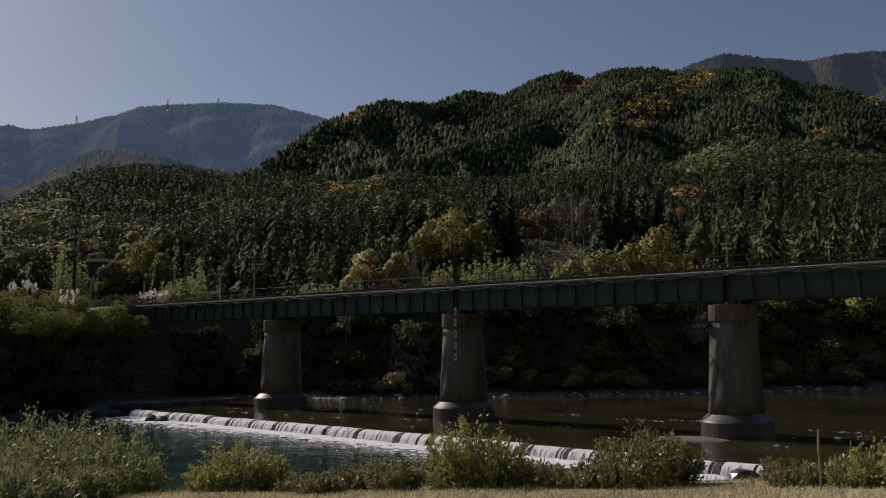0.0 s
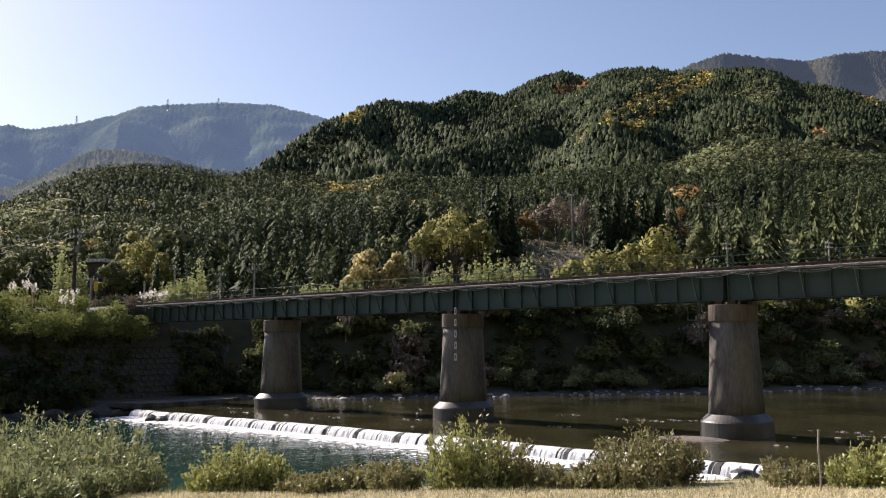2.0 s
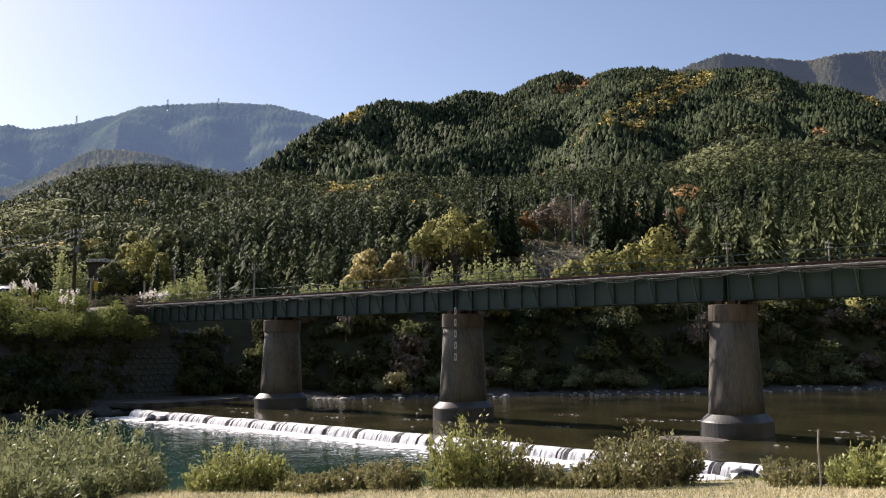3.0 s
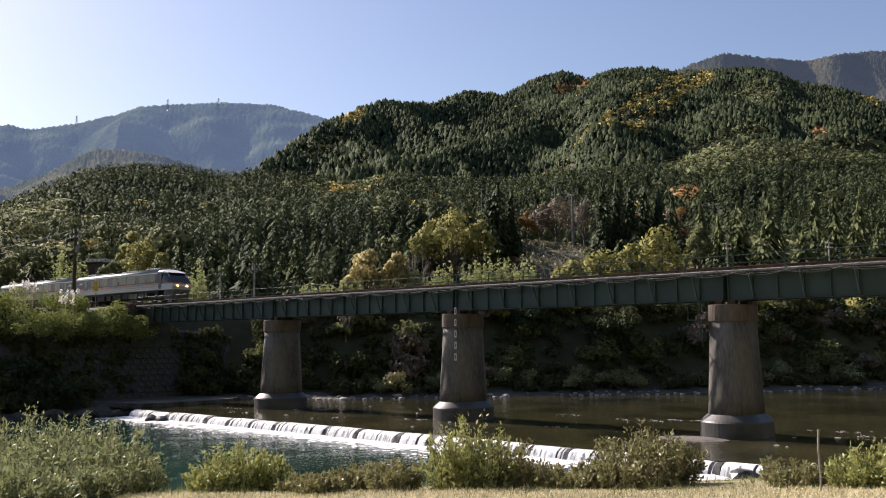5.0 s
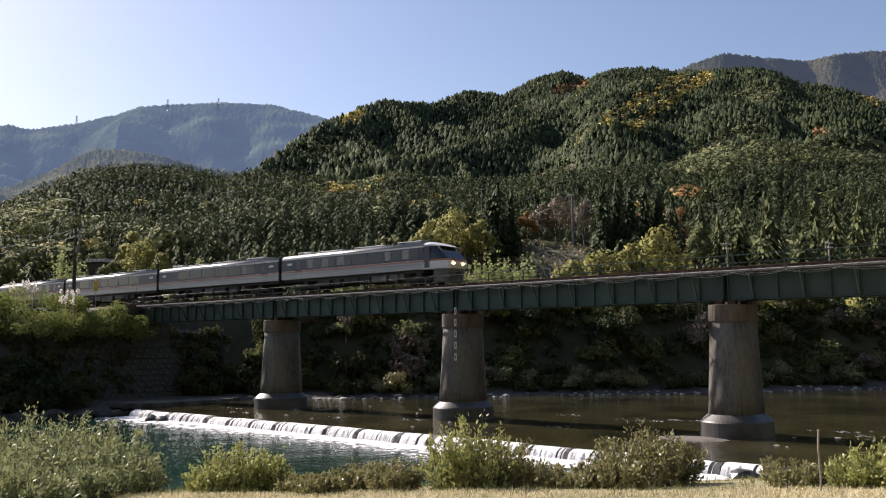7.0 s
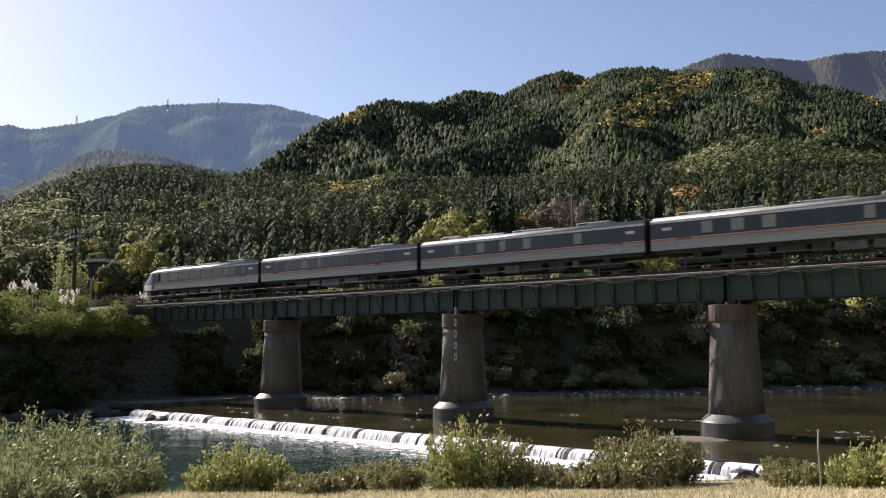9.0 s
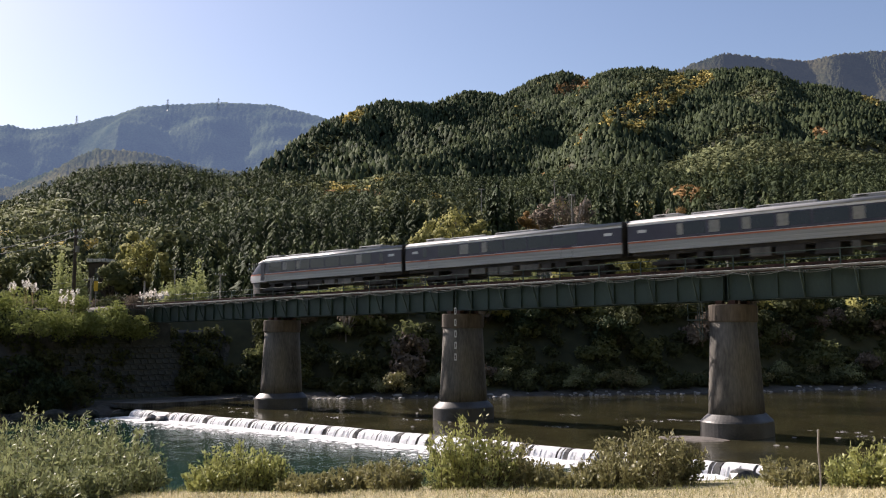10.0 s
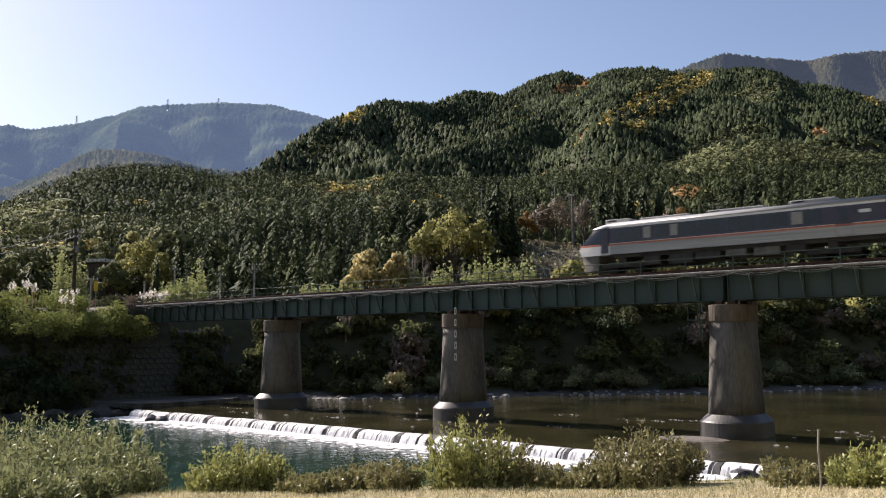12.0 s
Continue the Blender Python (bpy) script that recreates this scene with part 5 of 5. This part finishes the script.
def along(line, lo, hi, rng, s0, s1):
    lens = np.hypot(*(line[lo + 1:hi + 1] - line[lo:hi]).T)
    k = lo + rng.choice(hi - lo, p=lens / lens.sum())
    (ax, ay), (bx, by) = line[k], line[k + 1]
    t, s = rng.rand(), rng.uniform(s0, s1)
    ln = math.hypot(bx - ax, by - ay)
    return ax + (bx - ax) * t - (by - ay) / ln * s, ay + (by - ay) * t + (bx - ax) / ln * s


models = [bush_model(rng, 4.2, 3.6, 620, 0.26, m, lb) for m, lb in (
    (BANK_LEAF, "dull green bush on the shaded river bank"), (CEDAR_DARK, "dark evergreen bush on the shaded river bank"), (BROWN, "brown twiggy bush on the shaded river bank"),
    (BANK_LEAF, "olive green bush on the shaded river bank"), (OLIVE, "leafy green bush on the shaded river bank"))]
used = set()
for i in range(215):
    x, y = along(LEFT_SHORE, 4, 9, rng, 4.5 if i % 3 else 10.0, 17.0)
    if x < -30 or x > 90 or (x < -17.5 and abs(y) < 3.6):
        continue
    k = rng.randint(len(models))
    sc = rng.uniform(0.55, 1.35)
    m = pose(x, y, on_ground(x, y) - 0.2, 0, 0, rng.uniform(0, 360))
    ob = models[k] if k not in used else copy_thing(models[k], m)
    used.add(k)
    ob.matrix_basis = m @ Matrix.Diagonal((sc, sc, sc * rng.uniform(0.8, 1.2), 1))
spots, sizes = [], []
for i in range(950):
    x, y = along(LEFT_SHORE, 4, 9, rng, 2.2, 18.0)
    if x < 85 and not (abs(y) < 3.2 and x < -14):
        g = on_ground(x, y)
        for k in range(3):
            spots.append((x + rng.uniform(-0.8, 0.8), y + rng.uniform(-0.8, 0.8), g + rng.uniform(0.2, 0.9)))
            sizes.append(rng.uniform(0.5, 1.0))
for i in range(330):
    q, y = rng.rand() ** 0.7, rng.uniform(-44, -3) if i % 5 else rng.uniform(3, 11)
    spots.append((-20.2 - 4.2 * q, y, 0.5 + 7.7 * q))
    sizes.append(rng.uniform(0.35, 0.9))
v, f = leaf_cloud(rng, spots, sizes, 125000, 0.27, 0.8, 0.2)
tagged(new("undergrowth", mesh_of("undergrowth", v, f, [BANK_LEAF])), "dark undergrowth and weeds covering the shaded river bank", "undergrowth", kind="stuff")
for i in range(46):
    x, y = rng.uniform(-110, -30), rng.uniform(4.5, 14)
    k = (0, 4, 3, 2)[i % 4]
    sc = rng.uniform(0.5, 0.9)
    copy_thing(models[k], pose(x, y, 0)).matrix_basis = pose(x, y, on_ground(x, y) - 0.2, 0, 0, rng.uniform(0, 360)) @ Matrix.Diagonal((sc, sc, sc, 1))
for i in range(60):
    x, y = rng.uniform(-22.5, -17.5), rng.uniform(-42, -8) if i % 4 else rng.uniform(2.8, 9)
    k = (1, 0, 3)[i % 3]
    sc = rng.uniform(0.5, 0.95)
    copy_thing(models[k], pose(x, y, 0)).matrix_basis = pose(x, y, on_ground(x, y) - 0.2, 0, 0, rng.uniform(0, 360)) @ Matrix.Diagonal((sc, sc, sc * 1.1, 1))
edge = [bush_model(rng, 3.2, 2.4, 700, 0.15, m, lb) for m, lb in ((SHRUB, "grey-green willow bush at the water's edge"), (SHRUB_DULL, "dull straw-green bush at the water's edge"))]
for i in range(44):
    x, y = along(LEFT_SHORE, 5, 8, rng, 2.2, 5.5)
    sc = rng.uniform(0.45, 1.1)
    m = pose(x, y, on_ground(x, y) - 0.15, 0, 0, rng.uniform(0, 360))
    ob = edge[i] if i < 2 else copy_thing(edge[i % 2], m)
    ob.matrix_basis = m @ Matrix.Diagonal((sc, sc, sc * rng.uniform(0.8, 1.2), 1))
for x, y, t, w in ((-13.2, 20.0, 8.8, 3.0), (-2.0, 36.0, 12.5, 5.5), (5, 47, 12.4, 5), (24, 80, 13.0, 7), (31, 87, 13.4, 7), (19, 72, 12.8, 6), (13, 63, 12.4, 5), (38, 94, 13.4, 7)):
    tree(rng, "riverside_tree", x, y, t, w, BAMBOO if x < -5 else OLIVE_YELLOW, "yellow-green tree leaning over the river bank", leaves=1000 if x > -5 else 420, size=0.28, low=0.12 if x > -5 else 0.4, group="trees on the far bank")


# ---- creeper-covered bank by the abutment ----
def creeper_hedge(rng, x, y, top, w):
    th = empty("creeper_hedge", pose(x, y, 0), label="sunlit tangle of yellow-green creepers on the bank top", category="hedge", group="creepers on the bank")
    n = 10
    base = 7.6
    c = np.stack([rng.uniform(-0.5, 0.5, n) * w, rng.uniform(-0.5, 0.5, n) * w, rng.uniform(base, top - 0.75, n)], -1)
    c[:, 0] -= (c[:, 2] - base) * 0.55
    c[0, 2] = top - 0.7
    bm = bmesh.new()
    for q in c:
        rod(bm, (q[0] * 0.6 - 1.4, q[1] * 0.6, 7.0), tuple(q), 0.05, 0.02, n=5)
    part("stem_tuft", bm, TWIG, th, "brown vine stems")
    v, f = leaf_cloud(rng, c, rng.uniform(0.75, 1.25, n), 1500, 0.17, 0.85, 0.45)
    part_np("leaves", v, f, KUDZU, th)


for x, y, t, w in ((-29.5, -29.0, 12.0, 4), (-26.0, -27.0, 10.4, 4), (-30.5, -34.0, 12.0, 4), (-22.2, -2.2, 9.6, 2.0), (-27.5, -20.5, 11.8, 4), (-26.5, -17.0, 12.0, 4), (-25.6, -13.6, 12.2, 4), (-24.6, -10.6, 11.9, 4), (-23.4, -7.6, 11.6, 3.6), (-22.9, -4.9, 11.3, 3.0), (-23.6, -3.6, 10.9, 2.2), (-28.5, -24.5, 12.0, 4), (-22.5, -14.5, 10.2, 3.6), (-21.8, -11.0, 10.0, 3.6), (-21.6, -7.6, 9.9, 3.2), (-23.5, -18.5, 10.2, 3.6), (-24.5, -22.5, 10.2, 3.6), (-29.5, -13, 12.3, 4), (-28.8, -9.0, 12.0, 3.6)):
    creeper_hedge(rng, x, y, t, w)


def plume_grass(rng, x, y, top):
    g = on_ground(x, y)
    th = empty("pampas_grass", pose(x, y, g), label="tuft of silver grass with white feathery plumes", category="grass tuft", group="silver grass on the bank")
    bm, C = bmesh.new(), []
    h = max(top - g, 1.5)
    for i in range(9):
        a, hh = rng.uniform(0, 6.28), h * rng.uniform(0.75, 1.0)
        l = rng.uniform(0.1, 0.5)
        rod(bm, (0, 0, -0.1), (l * math.cos(a), l * math.sin(a), hh), 0.015, 0.008, n=4)
        C.append((l * math.cos(a) * 1.15, l * math.sin(a) * 1.15, hh))
    part("stalk_tuft", bm, DRY, th)
    v, f = leaf_cloud(rng, np.array(C), np.full(9, 0.16), 130, 0.12, 1.9, 0.0)
    part_np("plume_tuft", v, f, PLUME, th, "white feathery plumes")


for x, y, t in ((-30.2, -12.8, 13.0), (-29.2, -12.0, 13.3), (-28.6, -11.5, 12.9), (-24.4, -10.1, 12.6), (-23.6, -9.2, 12.4), (-30.5, 3.4, 12.7), (-29.7, 3.9, 12.8), (-30.0, 5.8, 12.9), (-29.1, 4.4, 12.5), (-28.2, 4.2, 12.4)):
    plume_grass(rng, x, y, t)


# ---- poles, wires, shed, sign ----
POLE = material("grey concrete pole", (0.20, 0.19, 0.18), (0.36, 0.35, 0.33), rough=0.85, scale=1, fine=14, bump=0.15)
INSULATOR = material("white porcelain", (0.6, 0.6, 0.6), (0.8, 0.8, 0.8), rough=0.3, bump=0)


def utility_pole(x, y, top, arms, turn, r=0.13, dark=False):
    g = on_ground(x, y)
    h = top - g
    th = empty("utility_pole", pose(x, y, g, 0, 0, turn), label="tall dark wooden utility pole with crossarms above the hedge" if dark else "grey concrete utility pole with insulators", category="utility pole", group="poles along the railway")
    part("post", rod(bmesh.new(), (0, 0, -0.5), (0, 0, h), r * 1.15, r * 0.8, n=12), TIMBER if dark else POLE, th)
    for k in range(arms):
        z = h - 0.25 - k * 0.75
        arm = part("crossarm", box(bmesh.new(), -0.9, 0.9, -0.05, 0.05, z, z + 0.1, 0.01), STEEL, th)
        for dx in (-0.8, -0.3, 0.3, 0.8):
            part("insulator", rod(bmesh.new(), (dx, 0, z + 0.1), (dx, 0, z + 0.34), 0.07, 0.05, n=8), INSULATOR, arm, "white porcelain insulator")
    if dark:
        part("transformer", rod(bmesh.new(), (0.32, 0, h - 2.6), (0.32, 0, h - 1.9), 0.22, n=12), STEEL, th, "grey pole transformer")
    return th


utility_pole(-28.4, -6.9, 19.4, 2, 20, 0.2, True)
for x, y, t, a in ((-38.0, 26.0, 18.2, 2), (-46.1, 25.8, 17.1, 1), (9.5, 85.7, 22.4, 2), (23.9, 91.5, 22.0, 2), (-53.1, 137.7, 44.0, 1), (-71.5, 157.8, 52.7, 1), (-69.3, 121.0, 45.3, 1), (-51.4, 21.2, 18.0, 1), (-45.9, 4.6, 15.3, 1), (-32.6, 4.6, 14.3, 0)):
    utility_pole(x, y, t, a, 70)


def wire(a, b, sag, r, mat, label):
    bm = bmesh.new()
    n = 10
    pts = [Vector(a).lerp(Vector(b), i / n) - Vector((0, 0, sag * (1 - (2 * i / n - 1) ** 2))) for i in range(n + 1)]
    d = (Vector(b) - Vector(a)).normalized()
    u = d.cross(Vector((0, 0, 1)))
    loft(bm, [[p + u * (r * math.cos(q * 1.2566)) + Vector((0, 0, r * math.sin(q * 1.2566))) for q in range(5)] for p in pts])
    return tagged(part("overhead_wire", bm, mat), label, "wire", group="wires along the railway")


for k, dy in enumerate((-0.5, 0.5)):
    wire((-28.4, -6.9 + dy, 19.3 - 0.5 * (k == 1)), (-15.2, -24.0 + dy, 14.3 - 0.2 * k), 0.3, 0.035, POLE, "pale overhead wire sagging from the pole")
wire((-45.9, 4.6, 15.1), (-130, 4.6, 15.6), 0.5, 0.03, RUBBER, "dark overhead wire beside the track")
wire((-45.9, 4.6, 14.4), (-130, 4.6, 14.8), 0.5, 0.03, RUBBER, "dark overhead wire beside the track")
wire((-45.9, 4.6, 15.1), (-38.0, 26.0, 17.9), 0.5, 0.02, RUBBER, "thin dark wire between poles")
wire((-38.0, 26.0, 17.9), (9.5, 85.7, 22.1), 1.2, 0.02, RUBBER, "thin dark wire between poles")
wire((9.5, 85.7, 22.1), (23.9, 91.5, 21.7), 0.2, 0.02, RUBBER, "thin dark wire between poles")
wire((23.9, 91.5, 21.7), (75, 62, 17.0), 0.5, 0.02, RUBBER, "thin dark wire between poles")


def shed():
    x, y = -88.1, 29.2
    th = empty("shed", pose(x, y, 0, 0, 0, 38), label="small dark shed with a pale corrugated roof among the trees", category="shed")
    g = on_ground(x, y)
    part("wall", box(bmesh.new(), -1.7, 1.7, -1.4, 1.4, g - 0.5, 21.6, 0.02), TIMBER, th, "dark board wall")
    roof = box(bmesh.new(), -2.0, 2.0, -1.8, 1.8, 21.7, 22.3, 0.05)
    part("roof", roof, BODY_WHITE, th, "pale roof with an edge band")
    for i in range(5):
        part("roof_rib", box(bmesh.new(), -1.7 + i * 0.8, -1.5 + i * 0.8, -1.82, -1.79, 21.8, 22.2), STEEL, th)
    part("drain_pipe", rod(bmesh.new(), (-2.1, -1.5, 21.7), (-2.6, -1.5, 18.6), 0.12, n=8), RUBBER, th, "dark drain pipe")
    part("door", box(bmesh.new(), -0.5, 0.4, -1.44, -1.40, g, 20.6), UNDER_GREY, th, "grey door")


shed()
SIGN = material("yellow sign paint", (0.45, 0.30, 0.02), (0.62, 0.42, 0.04), rough=0.5, bump=0)
th = empty("trackside_sign", pose(-30.8, -2.9, 0, 0, 0, 40), label="small yellow trackside sign on a thin post", category="sign")
part("post", rod(bmesh.new(), (0, 0, on_ground(-30.8, -2.9) - 0.2), (0, 0, 13.7), 0.035, n=6), STEEL, th)
part("plate", box(bmesh.new(), -0.24, 0.24, -0.05, -0.03, 12.6, 13.8, 0.01), SIGN, th, "yellow plate")


# ---- foreground bank ----
def leafy_shrub(rng, x, y, top, width, mat, label, density=1.0):
    """Many thin stems that fan upward, each set with small narrow leaves."""
    g = on_ground(x, y)
    h = max(top - g, 0.4)
    th = empty("shrub", pose(x, y, g), label=label, category="shrub", group="shrubs on the near bank")
    ns = int(48 * density * max(width, 0.7))
    V, F, P, D = [], [], [], []
    for i in range(ns):
        r, a = width * 0.33 * math.sqrt(rng.rand()), rng.uniform(0, 6.28)
        b = np.array([r * math.cos(a), r * math.sin(a), -0.1])
        out = 0.45 * r / (width * 0.33)
        hh = h * rng.uniform(0.4, 1.1) * (1.0 - 0.3 * (r / (width * 0.33)) ** 2)
        tip = b + np.array([math.cos(a) * out * width * 0.5 + rng.normal() * 0.08 * h, math.sin(a) * out * width * 0.5 + rng.normal() * 0.08 * h, hh + 0.1])
        bend = rng.normal(size=3) * 0.05 * h
        pts = [b + (tip - b) * t + bend * math.sin(math.pi * t) for t in (0, 0.25, 0.5, 0.75, 1.0)]
        s = len(V)
        for k, p in enumerate(pts):
            rr = 0.008 * (1 - 0.17 * k) + 0.002
            for q in range(3):
                V.append((p[0] + rr * math.cos(q * 2.1), p[1] + rr * math.sin(q * 2.1), p[2]))
        for k in range(4):
            for q in range(3):
                F.append((s + 3 * k + q, s + 3 * k + (q + 1) % 3, s + 3 * k + 3 + (q + 1) % 3, s + 3 * k + 3 + q))
        nl = int(44 * (0.5 + 0.5 * hh / h))
        t = rng.uniform(0.12, 1.02, nl) ** 0.8
        p = b + (tip - b) * t[:, None] + bend * np.sin(math.pi * t)[:, None] + rng.normal(size=(nl, 3)) * 0.042 * (0.6 + h * 0.4)
        P.append(p)
        D.append(np.tile(tip - b, (nl, 1)))
    part_np("stem_tuft", V, F, TWIG, th, "thin brown stems")
    P, D = np.concatenate(P), np.concatenate(D)
    n = len(P)
    D = D / np.linalg.norm(D, axis=1)[:, None] * 0.7 + rng.normal(size=(n, 3)) * 0.6
    D /= np.linalg.norm(D, axis=1)[:, None]
    S = np.cross(D, rng.normal(size=(n, 3)))
    S /= np.linalg.norm(S, axis=1)[:, None]
    ln = rng.uniform(0.036, 0.098, n)[:, None]
    v = np.stack([P - D * ln * 0.4, P + D * ln * 0.4 + S * ln * 0.34, P + D * ln * 1.3, P + D * ln * 0.4 - S * ln * 0.34], 1).reshape(-1, 3)
    part_np("leaves", v, np.arange(4 * n).reshape(-1, 4), mat, th)


rng = np.random.RandomState(91)
for x, y, t, w in ((46.2, -47.0, 4.3, 2.6), (48.2, -46.6, 4.2, 2.4), (49.5, -46.1, 4.1, 2.0), (51.3, -46.4, 3.5, 1.2), (50.5, -48.5, 4.0, 2.3), (51.9, -48.0, 3.8, 1.8), (53.5, -49.0, 3.6, 1.3), (54.3, -50.6, 3.9, 1.6), (52.6, -50.8, 4.0, 2.0)):
    leafy_shrub(rng, x, y, t, w, SHRUB, "grey-green leafy willow shrub on the river bank", 1.15)
for x, y, t, w in ((52.2, -44.4, 3.6, 1.7), (52.5, -45.4, 3.2, 1.1), (52.7, -43.9, 3.4, 1.1), (57.2, -41.6, 4.25, 1.9), (57.2, -42.2, 4.0, 1.4), (65.2, -38.2, 4.05, 1.3), (65.9, -38.6, 4.2, 1.3), (64.4, -38.1, 3.6, 1.1), (66.7, -38.0, 4.3, 1.4)):
    leafy_shrub(rng, x, y, t, w, SHRUB_YELLOW, "yellow-green leafy willow shrub on the river bank")
for x, y, t, w in ((55.2, -43.1, 3.4, 1.3), (56.2, -43.3, 3.4, 1.4), (57.4, -40.8, 3.8, 1.3), (57.7, -39.8, 3.2, 1.1), (58.8, -40.0, 3.1, 1.3), (59.6, -38.1, 4.0, 2.0), (59.7, -39.3, 3.5, 1.3), (60.2, -37.5, 3.6, 1.3), (59.1, -39.1, 3.3, 1.2), (63.3, -38.1, 3.5, 1.3), (55.9, -45.1, 3.0, 0.9), (54.2, -44.2, 2.9, 0.9)):
    leafy_shrub(rng, x, y, t, w, SHRUB_DULL, "dull brown-green twiggy shrub on the river bank", 1.0)


def blades(rng, name, label, count, d0, d1, long, mat, zlift=0.0):
    fwd = np.sqrt(rng.uniform(d0 * d0, d1 * d1, count))
    side = rng.uniform(-0.58, 0.58, count) * fwd
    x, y = EYE[0] + fwd * FX + side * FY, EYE[1] + fwd * FY - side * FX
    tuft = waves(x, y, 1.3, 61, 2)
    keep = rng.rand(count) < 0.55 + 0.5 * tuft
    x, y, n = x[keep], y[keep], int(keep.sum())
    z = ground(x, y)
    ln = rng.uniform(0.35, 1.0, n) * long
    a, lay = rng.uniform(0, 6.28, n), rng.uniform(0.3, 1.1, n)
    d = np.stack([np.cos(a) * lay, np.sin(a) * lay, np.full(n, 1.0) - 0.5 * lay], -1)
    d /= np.linalg.norm(d, axis=1)[:, None]
    s = np.stack([-np.sin(a), np.cos(a), np.zeros(n)], -1) * (0.006 + 0.006 * rng.rand(n))[:, None]
    p = np.stack([x, y, z - 0.01 + zlift], -1)
    v = np.stack([p - s, p + s, p + d * ln[:, None]], 1).reshape(-1, 3)
    ob = new(name, mesh_of(name, v, np.arange(3 * n).reshape(-1, 3), [mat]))
    return tagged(ob, label, "grass", kind="stuff")


blades(rng, "dry_grass", "matted straw-coloured dry grass on the bank", 110000, 8.5, 20, 0.15, DRY)
blades(rng, "green_grass", "short green grass growing through dry straw", 26000, 8.5, 21, 0.13, GRASS)
blades(rng, "slope_grass", "tall rough grass on the bank slope", 12000, 18, 27, 0.3, GRASS)


def stake():
    x, y = 64.45, -40.0
    bm = bmesh.new()
    g = on_ground(x, y)
    pts = [(0, 0, g - 0.2), (0.01, 0.01, g + 0.4), (-0.01, 0.0, g + 0.8), (0.015, -0.01, 4.32)]
    for a, b in zip(pts, pts[1:]):
        rod(bm, a, b, 0.022, 0.018, n=7)
    ob = part("wooden_stake", bm, PALE_BARK)
    ob.location = (x, y, 0)
    tagged(ob, "thin weathered wooden stake standing in the grass", "stake")


stake()
for i in range(14):
    x, y = along(RIGHT_SHORE, 1, 4, rng, -2.5, 0.5)
    s = rng.uniform(0.2, 0.5)
    rock(rng, x, y, max(on_ground(x, y), -0.75), s * 1.3, s, s * 0.7, label="pale stone on the near shore")


# ---- what moves ----
def motions():
    for car, start in CARS:
        walk(car, [(t, pose(start + train_way(t), 0, RAIL)) for t in TRAIN_TIMES])
    turns = [(i / 30, math.degrees((train_way(i / 30) - train_way(0)) / 0.455)) for i in range(361)]
    for w in WHEELS:
        x, y, z = w.location
        walk(w, [(t, pose(x, y, z, 0, a % 360.0, 0)) for t, a in turns])
    # the pool slides downstream, the foam heaves below the weir
    walk(water_below, [(0.0, pose(0, 0, -0.64)), (12.0, pose(-3.5, -8.0, -0.64))])
    r = np.random.RandomState(77)
    for f in FOAMS:
        z = f.location.z
        walk(f, [(i * 0.5, pose(r.uniform(-0.07, 0.07), r.uniform(-0.14, 0.05), z + r.uniform(-0.005, 0.008))) for i in range(25)])


motions()
